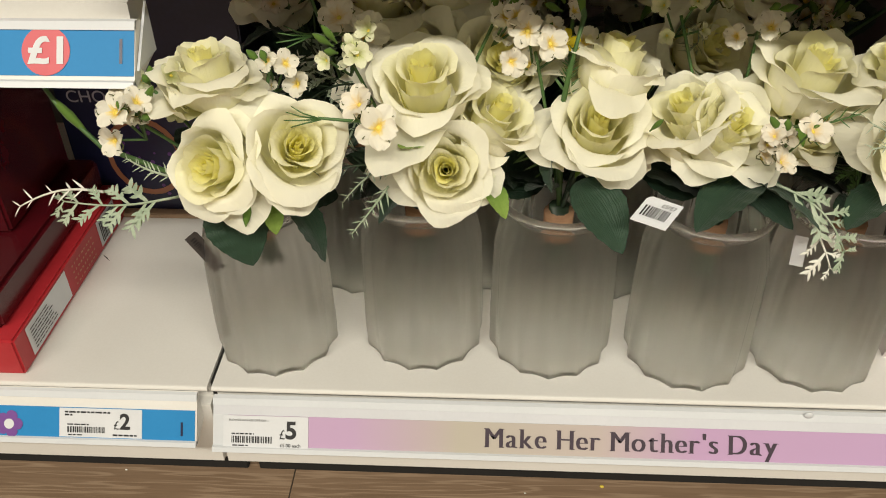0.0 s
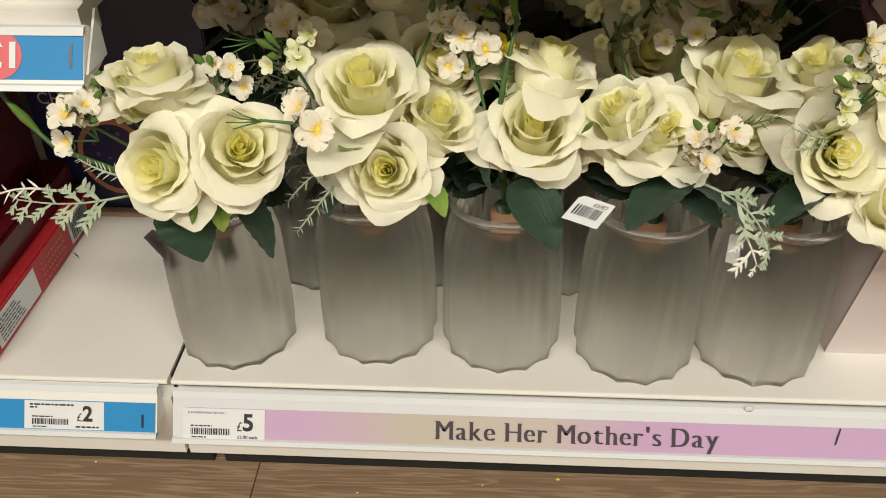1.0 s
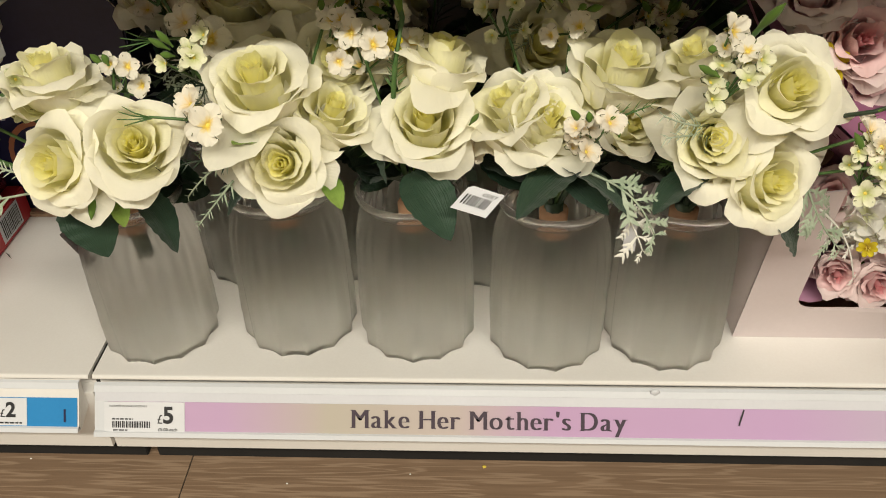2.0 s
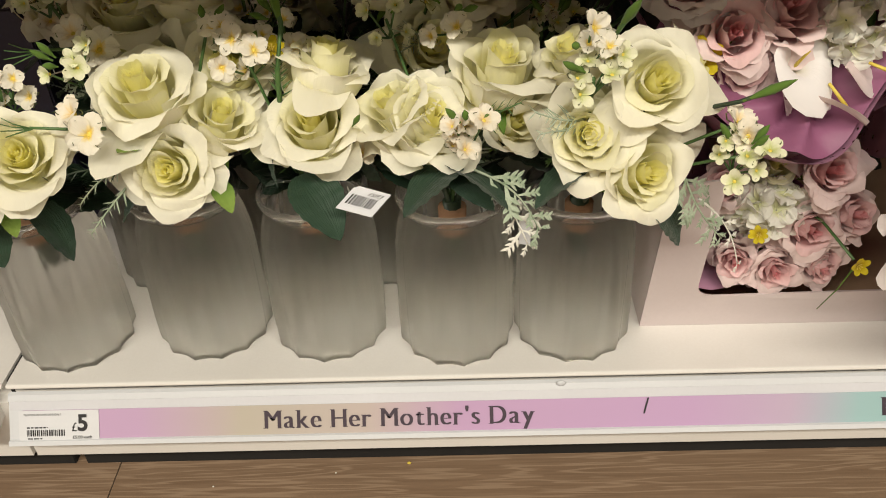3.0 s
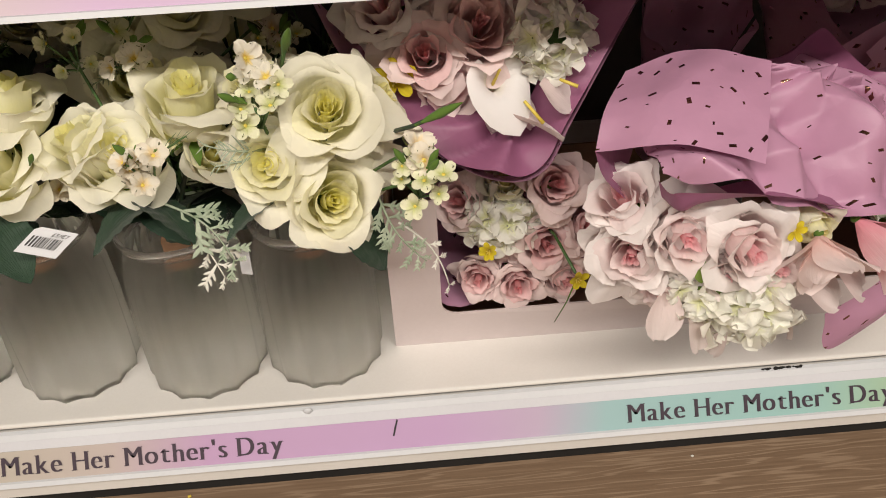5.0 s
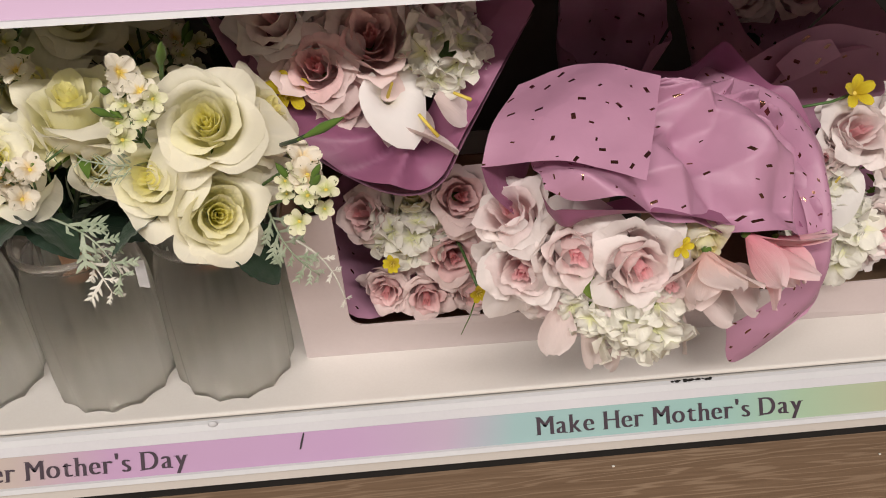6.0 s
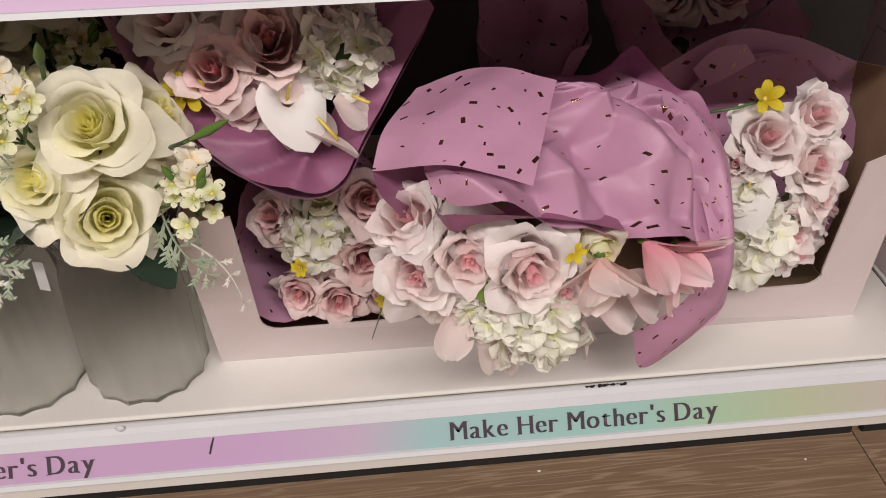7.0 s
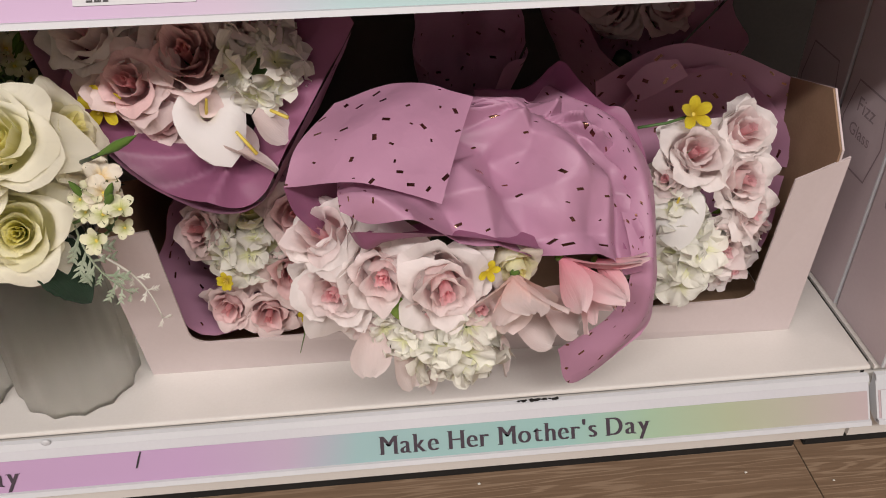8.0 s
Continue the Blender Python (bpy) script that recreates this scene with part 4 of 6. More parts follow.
# a torn scrap and lint on the rail
scuff = bmesh.new()
v = [scuff.verts.new(on_rail(x, s, 0.0016, FRONT)) for x, s in ((0.584, 0.012), (0.5855, 0.012), (0.5895, 0.026), (0.5885, 0.027), (0.586, 0.020))]
scuff.faces.new(v)
tagged(part("scuff_mark", scuff, INK, None), "small dark torn scrap on the printed strip", "scuff")
fl = bmesh.new()
bmesh.ops.create_uvsphere(fl, u_segments=8, v_segments=5, radius=0.0035, matrix=Matrix.Translation((0.510, 0.0155, 0.1745)) @ Matrix.Diagonal((1.3, 0.5, 1, 1)))
tagged(part("adhesive_dot", fl, PLASTIC_WHITE, None, smooth=True), "small clear adhesive dot on the rail's top edge", "adhesive dot")

# floor crumbs
for x, y, r in ((0.359, 0.071, 0.0021), (0.900, 0.066, 0.0017), (0.15, 0.045, 0.0011), (-0.14, 0.073, 0.0012), (1.19, 0.05, 0.0015), (0.28, 0.06, 0.001), (1.28, 0.03, 0.0014)):
    bm = bmesh.new()
    bmesh.ops.create_icosphere(bm, subdivisions=1, radius=r, matrix=Matrix.Translation((x, y, r * 0.5)) @ Matrix.Diagonal((1.2, 0.9, 0.6, 1)))
    tagged(part("crumb", bm, YELLOW if r > 0.002 else DUSTWHITE, None), "tiny pale crumb on the wooden floor", "crumb", "crumbs on the floor")

# ---- vases ----


def vase_mesh(lobes=13):
    """Fluted jar: foot ring, sharp ridges that part upwards into long diamonds, shoulder, narrow neck."""
    prof = [(0.0522, 0.000), (0.0538, 0.002), (0.0545, 0.006), (0.0548, 0.018), (0.0548, 0.032), (0.0546, 0.046), (0.0543, 0.060), (0.0540, 0.074), (0.0537, 0.088),
            (0.0533, 0.100), (0.0526, 0.112), (0.0514, 0.121), (0.0494, 0.130), (0.0464, 0.139), (0.0446, 0.145), (0.0440, 0.150)]
    n = lobes * 12
    rings = []
    verts, faces = [], []
    for r, z in [(0.0, 0.0055), (0.030, 0.0055), (0.0505, 0.0045)] + prof:
        f = z / 0.15
        fade = 1 - max(0, (f - 0.84) / 0.16)
        ring = []
        for k in range(n):
            a = 2 * math.pi * k / n
            ribs = abs(math.sin(a * lobes / 2))
            one = abs(math.sin(a * lobes / 2 + 1.1 * f))
            two = abs(math.sin(a * lobes / 2 - 1.1 * f))
            cut = 0.016 * ribs + 0.052 * min(one, two)
            rr = r * (1 - cut * fade)
            ring.append(len(verts))
            verts.append((rr * math.cos(a), rr * math.sin(a), z))
        rings.append(ring)
    for a, b in zip(rings, rings[1:]):
        for k in range(n):
            faces.append((a[k], a[(k + 1) % n], b[(k + 1) % n], b[k]))
    me = bpy.data.meshes.new("body")
    me.from_pydata(verts, [], faces)
    me.materials.append(GLASS)
    me.materials.append(LIT_FOOT)
    for poly in me.polygons[:n * 2]:
        poly.material_index = 1
    me.shade_smooth()
    return me


def rim_mesh():
    """The rolled lip on the neck."""
    prof = [(0.0412, 0.146), (0.0440, 0.1485), (0.0478, 0.1535), (0.0492, 0.1575), (0.0484, 0.1612), (0.0464, 0.1622), (0.0448, 0.1600), (0.0440, 0.1560), (0.0412, 0.1500)]
    bm = bmesh.new()
    n = 64
    rings = [[bm.verts.new((r * math.cos(2 * math.pi * k / n), r * math.sin(2 * math.pi * k / n), z)) for k in range(n)] for r, z in prof]
    for a, b in zip(rings, rings[1:] + rings[:1]):
        for k in range(n):
            bm.faces.new((a[k], a[(k + 1) % n], b[(k + 1) % n], b[k]))
    return mesh_of(bm, "rim", RIM, True)


DECK = 0.1822
VASE_AT = [(0.045, 0.088), (0.179, 0.100), (0.294, 0.094), (0.416, 0.084), (0.526, 0.086)]
first_vase = base("glass_vase", (*VASE_AT[0], DECK))
for nm, me, lab in (("body", vase_mesh(), ""), ("rim", rim_mesh(), "clear smoky glass rim")):
    o = new(nm, me)
    o.parent = first_vase
    if lab:
        o["label"] = lab
tagged(first_vase, "frosted smoke-grey fluted glass vase on the cream shelf", "vase", "glass vases in a row")
vases = [first_vase]
for k, (x, y) in enumerate(VASE_AT[1:]):
    vases.append(copy_thing(first_vase, pose(x, y, DECK, 0, 0, 37 * (k + 1))))
BACK_AT = [(0.112, 0.205), (0.236, 0.214), (0.355, 0.206), (0.471, 0.204), (0.060, 0.322), (0.174, 0.330), (0.296, 0.324), (0.415, 0.326), (0.530, 0.322)]
for k, (x, y) in enumerate(BACK_AT):
    copy_thing(first_vase, pose(x, y, DECK, 0, 0, 23 * k + 11))

# ---- white rose bouquets, one in each vase ----
CREAM = "cream white cloth rose with a pale yellow heart"


def bouquet(k, roses, label):
    x, y = VASE_AT[k]
    ob = base("rose_bouquet", (x, y, DECK + 0.12))
    tie = Vector((x, y - 0.004, DECK + 0.140))
    for i, (at, axis, r, skip) in enumerate(roses):
        head = rose(ob, at, axis, min(r, 0.0395) * 0.94, 100 * k + i, WHITE_KIT, CREAM, skip)
        a = Vector(at) - Vector(axis).normalized() * r * 1.15
        part("stem", tube(curve(a, tie, -0.006, 6), 0.0019), DARKSTEM, ob, smooth=True)
    part("thick_stem", tube([tie + Vector((0.0, 0, 0.012)), tie + Vector((0.001, 0, -0.02)), Vector((x + 0.002, y + 0.002, DECK + 0.095))], 0.0085, 9, 0.8), DARKSTEM, ob, smooth=True)
    part("stem_tape", tube([tie + Vector((0, 0, 0.006)), tie + Vector((0, 0, -0.004)), tie + Vector((0, 0, -0.016))], 0.0125, 14, 0.96), TWINE, ob, "brown paper tape round the stems", True)
    rnd = random.Random(40 + k)
    for i in range(9):
        a = 0.5 + 2.3 * i / 8 + rnd.uniform(-0.3, 0.3)
        out = Vector((math.cos(a) * 1.1, math.sin(a), 0))
        leaf(ob, tie + out * 0.012 + Vector((0, 0, 0.03)), tie + out * rnd.uniform(0.05, 0.075) + Vector((0, 0, rnd.uniform(0.01, 0.08))), rnd.uniform(0.9, 1.2), rnd.uniform(-0.6, 0.6))
    for i in range(5):
        a = 2 * math.pi * i / 5 + rnd.uniform(-0.3, 0.3)
        out = Vector((math.cos(a), math.sin(a) * 0.7, 0))
        leaf(ob, tie + out * 0.012 + Vector((0, 0, 0.03)), tie + out * rnd.uniform(0.038, 0.05) + Vector((0, 0, rnd.uniform(0.035, 0.07))), rnd.uniform(0.7, 1.0), rnd.uniform(-0.6, 0.6))
    for i in range(5):
        a = rnd.uniform(0, 6.28)
        out = Vector((math.cos(a), math.sin(a) * 0.6, 0))
        frond(ob, tie + out * 0.01 + Vector((0, 0, 0.04)), tie + out * rnd.uniform(0.05, 0.065) + Vector((0, 0, rnd.uniform(0.05, 0.12))), 9, (DARKSTEM, STEM, SAGE)[i % 3], 0.1, 0.3, 60 * k + i, fine=i % 2 == 0)
    tagged(ob, label, "bouquet", "rose bouquets in vases")
    return ob


def sprig(ob, root, tip, n, meshes, size, seed, buds=2, label="", spread=0.022, axis=(0, -0.7, 0.7)):
    """A stem with a cluster of small blossoms and a few green buds round its tip."""
    rnd = random.Random(seed)
    tip = Vector(tip)
    n, size, spread = n + 1, size * 1.08, spread * 0.8
    part("stem", tube(curve(root, tip, -0.005), 0.0013, 5), STEM, ob, smooth=True)
    for k in range(n):
        d = Vector((rnd.uniform(-1, 1), rnd.uniform(-0.5, 0.5), rnd.uniform(-1, 1))) * spread
        a = (Vector(axis) + Vector((rnd.uniform(-.6, .6), rnd.uniform(-.4, .4), rnd.uniform(-.5, .5))))
        blossom(ob, tip + d, a, size * rnd.uniform(0.70, 1.0), meshes, 5, seed + k, label=label)
        part("stem", tube(curve(tip + d, tip + Vector((0, 0.01, -0.02)), 0, 3), 0.0009, 5), STEM, ob, smooth=True)
    for k in range(buds):
        d = Vector((rnd.uniform(-1, 1), rnd.uniform(-0.5, 0.3), rnd.uniform(0.2, 1.2))) * spread * 1.3
        bud(ob, tip + d * 0.4, tip + d, 0.004)


def bud(ob, a, b, r):
    r *= 0.75
    a, b = Vector(a), Vector(b)
    bm = bmesh.new()
    pts = [(0, 0.3), (0.12, 0.28), (0.3, 0.65), (0.55, 1.0), (0.8, 0.7), (1.0, 0.1)]
    q = (b - a).to_track_quat("Z", "Y")
    rings = [[bm.verts.new(a.lerp(b, t) + q @ Vector((r * w * math.cos(k * 1.0472), r * w * math.sin(k * 1.0472), 0))) for k in range(6)] for t, w in pts]
    for p, s in zip(rings, rings[1:]):
        for k in range(6):
            bm.faces.new((p[k], p[(k + 1) % 6], s[(k + 1) % 6], s[k]))
    return part("bud", bm, LIME, ob, smooth=True)


def tie_of(k):
    return Vector((VASE_AT[k][0], VASE_AT[k][1] - 0.004, DECK + 0.15))


B1 = bouquet(0, [((0.045, 0.022, 0.488), (-0.05, -0.05, 1.0), 0.034, 0), ((0.050, -0.020, 0.431), (-0.25, -0.85, 0.5), 0.034, 0),
                 ((0.110, -0.010, 0.443), (0.28, -0.72, 0.62), 0.036, 0)], "bouquet of cream cloth roses with green leaves in the end vase")
sprig(B1, tie_of(0), (-0.001, 0.004, 0.452), 6, PETAL_FILLER, 0.0135, 11, 3, "small white blossom with a yellow heart")
sprig(B1, tie_of(0), (0.083, 0.045, 0.470), 4, PETAL_FILLER, 0.012, 12, 3)
sprig(B1, tie_of(0), (0.012, 0.015, 0.468), 3, PETAL_GREENISH, 0.010, 13, 2)
part("long_bud_stem", tube([tie_of(0), (0.0, 0.02, 0.405), (-0.035, 0.015, 0.425), (-0.058, 0.018, 0.452), (-0.066, 0.02, 0.468)], 0.0022, 6, 0.7), STEM, B1, "pale green stem with a split bud", True)
bud(B1, (-0.040, 0.016, 0.430), (-0.064, 0.02, 0.462), 0.0048)
frond(B1, (0.02, 0.0, 0.395), (-0.055, -0.018, 0.402), 7, SAGE, 0.10, 0.34, 1, label="dusty green feathery leaf")
frond(B1, (-0.03, -0.010, 0.404), (-0.085, -0.022, 0.398), 5, DUSTWHITE, 0.05, 0.30, 2, "fern_leaf", "white flocked leaf tip", True)
frond(B1, (0.02, 0.0, 0.41), (-0.012, 0.0, 0.425), 9, SAGE, 0.05, 0.25, 3, fine=True)
leaf(B1, (0.050, 0.01, 0.392), (0.066, -0.022, 0.352), 1.15, 0.3, label="dark green serrated rose leaf")
leaf(B1, (0.090, 0.015, 0.385), (0.128, 0.0, 0.352), 0.9, -0.2)
leaf(B1, (0.085, -0.005, 0.395), (0.088, -0.016, 0.374), 0.8, 0, LIMELEAF_MESH, "small_leaf", "lime green sepal leaf")
bud(B1, (0.072, -0.012, 0.405), (0.071, -0.026, 0.388), 0.0045)["label"] = "orange tinged bud"

B2 = bouquet(1, [((0.189, 0.040, 0.474), (0.02, -0.42, 0.9), 0.046, 0), ((0.206, 0.010, 0.414), (0.05, -0.82, 0.52), 0.034, 0),
                 ((0.243, 0.052, 0.440), (0.35, -0.35, 0.85), 0.034, 0)], "bouquet of cream cloth roses with white blossoms in a frosted vase")
blossom(B2, (0.163, -0.002, 0.452), (0.1, -0.8, 0.55), 0.0165, PETAL_FILLER, 5, 21, label="white five-petalled blossom with a yellow heart")
blossom(B2, (0.150, 0.01, 0.462), (-0.3, -0.6, 0.7), 0.014, PETAL_PEACH, 5, 22)
sprig(B2, tie_of(1), (0.137, 0.05, 0.480), 4, PETAL_GREENISH, 0.011, 23, 4, "pale green blossom")
sprig(B2, tie_of(1), (0.236, 0.075, 0.492), 3, PETAL_FILLER, 0.013, 24, 2)
part("long_bud_stem", tube([(0.165, 0.02, 0.445), (0.145, 0.0, 0.456), (0.125, -0.008, 0.462)], 0.0016, 5, 0.6), STEM, B2, smooth=True)
for k, (dx, dz) in enumerate(((-0.022, 0.006), (-0.024, 0.0), (-0.02, -0.005), (-0.018, 0.010))):
    part("tendril", tube([(0.127, -0.008, 0.461), (0.127 + dx * 0.6, -0.010, 0.461 + dz * 0.5), (0.127 + dx, -0.010, 0.461 + dz)], 0.0007, 4, 0.5), STEM, B2, smooth=True)
frond(B2, (0.17, 0.03, 0.41), (0.132, 0.01, 0.385), 8, SAGE, 0.2, 0.22, 5, fine=True)
frond(B2, (0.17, 0.03, 0.40), (0.120, 0.0, 0.412), 8, DARKSTEM, 0.2, 0.22, 6, fine=True)
frond(B2, (0.165, 0.03, 0.39), (0.138, 0.0, 0.365), 8, SAGE, 0.2, 0.25, 7, fine=True)
leaf(B2, (0.235, 0.025, 0.395), (0.250, 0.005, 0.380), 0.8, 0, LIMELEAF_MESH, "small_leaf")
leaf(B2, (0.19, 0.03, 0.42), (0.178, 0.005, 0.440), 1.0, 0, LIMELEAF_MESH, "small_leaf")
leaf(B2, (0.18, 0.04, 0.385), (0.150, 0.02, 0.372), 0.9, 0.2)

B3 = bouquet(2, [((0.325, 0.075, 0.475), (0.22, 0.05, 0.95), 0.036, 0), ((0.312, 0.040, 0.438), (0.02, -0.55, 0.83), 0.037, 0)],
             "bouquet of cream cloth roses and blossoms over a frosted vase")
sprig(B3, tie_of(2), (0.266, 0.062, 0.478), 4, PETAL_FILLER, 0.0145, 31, 2, "white blossom with a yellow heart")
sprig(B3, tie_of(2), (0.292, 0.085, 0.495), 3, PETAL_FILLER, 0.012, 32, 3)
blossom(B3, (0.286, 0.065, 0.482), (0, -0.6, 0.8), 0.011, PETAL_YELLOW, 6, 33, hub=HUB_SPIKY, label="small yellow spiky blossom")
part("long_bud_stem", tube([tie_of(2), (0.285, 0.06, 0.42), (0.290, 0.055, 0.47), (0.297, 0.06, 0.505), (0.290, 0.075, 0.53)], 0.0024, 6, 0.8), STEM, B3, smooth=True)
bud(B3, (0.297, 0.06, 0.500), (0.291, 0.07, 0.535), 0.0052)
frond(B3, (0.288, 0.06, 0.44), (0.291, 0.06, 0.482), 11, STEM, 0.05, 0.28, 34, fine=True)
leaf(B3, (0.300, 0.030, 0.394), (0.334, -0.012, 0.374), 1.0, 0.1, label="large dark green serrated rose leaf over the rim")
leaf(B3, (0.283, 0.06, 0.42), (0.268, 0.028, 0.392), 0.8, 0.9)
bud(B3, (0.345, 0.03, 0.435), (0.352, 0.025, 0.447), 0.003)
blossom(B3, (0.345, 0.06, 0.395), (0.6, -0.5, 0.4), 0.012, PETAL_PEACH, 5, 35)

B4 = bouquet(3, [((0.372, 0.052, 0.444), (-0.45, -0.25, 0.85), 0.036, 0), ((0.404, 0.040, 0.438), (0.15, -0.55, 0.83), 0.036, 0),
                 ((0.458, 0.060, 0.474), (0.10, -0.20, 0.97), 0.043, 0), ((0.470, 0.060, 0.420), (0.35, -0.6, 0.6), 0.028, 1)], "bouquet of cream cloth roses with peach blossoms in a frosted vase")
sprig(B4, tie_of(3), (0.432, 0.010, 0.438), 6, PETAL_PEACH, 0.0125, 41, 2, "pale peach blossom")
sprig(B4, tie_of(3), (0.420, 0.08, 0.500), 2, PETAL_FILLER, 0.012, 42, 3)
sprig(B4, tie_of(3), (0.370, 0.10, 0.490), 3, PETAL_GREENISH, 0.009, 45, 3)
bud(B4, (0.440, 0.008, 0.447), (0.446, 0.002, 0.456), 0.0035)
leaf(B4, (0.425, 0.03, 0.400), (0.376, 0.0, 0.392), 1.1, 0.2, label="dark green rose leaf")
leaf(B4, (0.412, 0.03, 0.398), (0.462, -0.005, 0.404), 0.8, -0.4)
leaf(B4, (0.415, 0.03, 0.395), (0.448, 0.0, 0.385), 0.7, 0.4)
frond(B4, (0.435, 0.02, 0.400), (0.482, -0.008, 0.362), 6, SAGE, 0.15, 0.42, 43, label="dusty white feathery leaf")
frond(B4, (0.455, 0.005, 0.385), (0.474, -0.012, 0.352), 4, DUSTWHITE, 0.1, 0.62, 44)
frond(B4, (0.44, 0.03, 0.44), (0.468, 0.0, 0.466), 8, STEM, 0.1, 0.3, 46, fine=True)

B5 = bouquet(4, [((0.563, 0.004, 0.478), (0.08, -0.75, 0.65), 0.0345, 0), ((0.517, 0.004, 0.437), (-0.18, -0.85, 0.52), 0.036, 0),
                 ((0.561, -0.006, 0.409), (0.28, -0.80, 0.50), 0.036, 0), ((0.600, 0.045, 0.462), (0.8, -0.2, 0.5), 0.032, 0),
                 ((0.505, 0.055, 0.482), (-0.4, -0.1, 0.9), 0.030, 1)], "full bouquet of cream cloth roses beside the pink carton")
sprig(B5, tie_of(4), (0.517, 0.0, 0.482), 5, PETAL_GREENISH, 0.0105, 51, 3, "pale green and white blossom")
sprig(B5, tie_of(4), (0.512, 0.01, 0.500), 3, PETAL_FILLER, 0.012, 54, 1)
sprig(B5, tie_of(4), (0.622, -0.012, 0.424), 7, PETAL_GREENISH, 0.0105, 52, 3, "pale green and white blossom")
sprig(B5, tie_of(4), (0.618, 0.0, 0.442), 2, PETAL_PEACH, 0.015, 53, 0)
frond(B5, (0.515, 0.02, 0.44), (0.478, 0.0, 0.458), 9, SAGE, 0.1, 0.35, 55, fine=True)
frond(B5, (0.52, 0.02, 0.43), (0.482, 0.0, 0.440), 8, SAGE, 0.1, 0.30, 58, fine=True)
frond(B5, (0.59, 0.02, 0.40), (0.625, 0.0, 0.345), 8, SAGE, 0.15, 0.30, 56, label="dusty green feathery leaf")
frond(B5, (0.605, 0.01, 0.375), (0.640, 0.0, 0.318), 5, DUSTWHITE, 0.05, 0.22, 57, "fern_leaf", "white flocked leaf tip")
leaf(B5, (0.520, 0.02, 0.400), (0.476, -0.002, 0.396), 1.1, 0.3, label="dark green rose leaf")
leaf(B5, (0.565, 0.01, 0.385), (0.602, -0.006, 0.352), 1.2, 0.1)
part("long_bud_stem", tube([(0.53, 0.05, 0.46), (0.535, 0.03, 0.50), (0.545, 0.01, 0.53)], 0.0018, 6, 0.8), STEM, B5, smooth=True)
bud(B5, (0.536, 0.028, 0.505), (0.546, 0.008, 0.533), 0.005)
part("long_bud_stem", tube([(0.60, 0.03, 0.44), (0.62, 0.005, 0.458), (0.648, 0.0, 0.472)], 0.0018, 6, 0.8), DARKSTEM, B5, smooth=True)
bud(B5, (0.622, 0.004, 0.459), (0.655, 0.0, 0.476), 0.0048)

# the same bouquets once more in the vases behind
for k, src in enumerate((B2, B1, B5, B3, B4, B5, B2, B4, B1)):
    x, y = BACK_AT[k]
    back = copy_thing(src, pose(x, y, DECK + 0.125, 0, 0, (25, -30, 40, 160, -20, 75, 200, -60, 120)[k]) @ Matrix.Scale(1.12, 4))
    tagged(back, "shaded bouquet of cream cloth roses in the row behind", "bouquet", "rose bouquets in vases")

# ---- price tags on strings ----


def swing_tag(corner, along, down, w, h, label, writing=True, mat=None):
    """A stiff paper tag; corner is its top left, along and down are its edges."""
    ob = base("swing_tag", corner)
    a, d = Vector(along).normalized(), Vector(down).normalized()
    nrm = a.cross(d).normalized()
    c = Vector(corner)
    bm = bmesh.new()
    cut = 0.12 * h
    outline = [(cut, 0), (w, 0), (w, h), (0, h), (0, cut)]
    f = [bm.verts.new(c + a * x + d * y) for x, y in outline]
    b = [bm.verts.new(c + a * x + d * y + nrm * 0.0005) for x, y in outline]
    bm.faces.new(f), bm.faces.new(b[::-1])
    for i in range(5):
        bm.faces.new((f[i], f[(i + 1) % 5], b[(i + 1) % 5], b[i]))
    part("card", bm, mat or TICKET, ob)
    rnd = random.Random(5)
    bm = bmesh.new()
    x = 0.10 * w
    while x < 0.80 * w:
        t = rnd.choice((0.0005, 0.0008, 0.0013))
        q = [bm.verts.new(c + a * p + d * s - nrm * 0.0004) for p, s in ((x, 0.34 * h), (x + t, 0.34 * h), (x + t, 0.74 * h), (x, 0.74 * h))]
        bm.faces.new(q)
        x += t + rnd.choice((0.0006, 0.001))
    tagged(part("barcode", bm, INK, ob), kind="stuff")
    if writing:
        lettering("price", "\u00a35/\u20ac7", INK, ob, c + a * 0.48 * w + d * 0.27 * h - nrm * 0.0004, width=w * 0.40, along=a, up=-d, weight=0.01)
    return tagged(ob, label, "price tag")


swing_tag((0.3460, 0.006, 0.3985), (0.038, 0.003, -0.016), (-0.017, -0.020, -0.010), 0.028, 0.024, "white barcoded price tag hanging by a rose leaf")
# this tag's dark card colour holds the shade beside the vase
swing_tag((-0.004, 0.066, 0.318), (0.026, -0.012, -0.026), (-0.012, 0.004, -0.012), 0.038, 0.018, "barcode tag hanging beside the end vase, shade put into its dark card", False, PAINTED_SHADE)
swing_tag((0.4720, 0.052, 0.335), (0.0, -0.004, -0.03), (0.012, -0.004, 0.0), 0.026, 0.010, "narrow white tag between two vases", False)

# ---- pink carton with wrapped bouquets ----
carton = base("display_carton", (0.90, 0.22, DECK))
X0, X1 = 0.592, 1.206


def front_y(z, x=0.592):
    """The front bulges forward at its left end and stands upright at the right."""
    return 0.082 - 0.006 * (x - 0.592) - 0.25 * (1.206 - x) / 0.614 * (z - DECK)


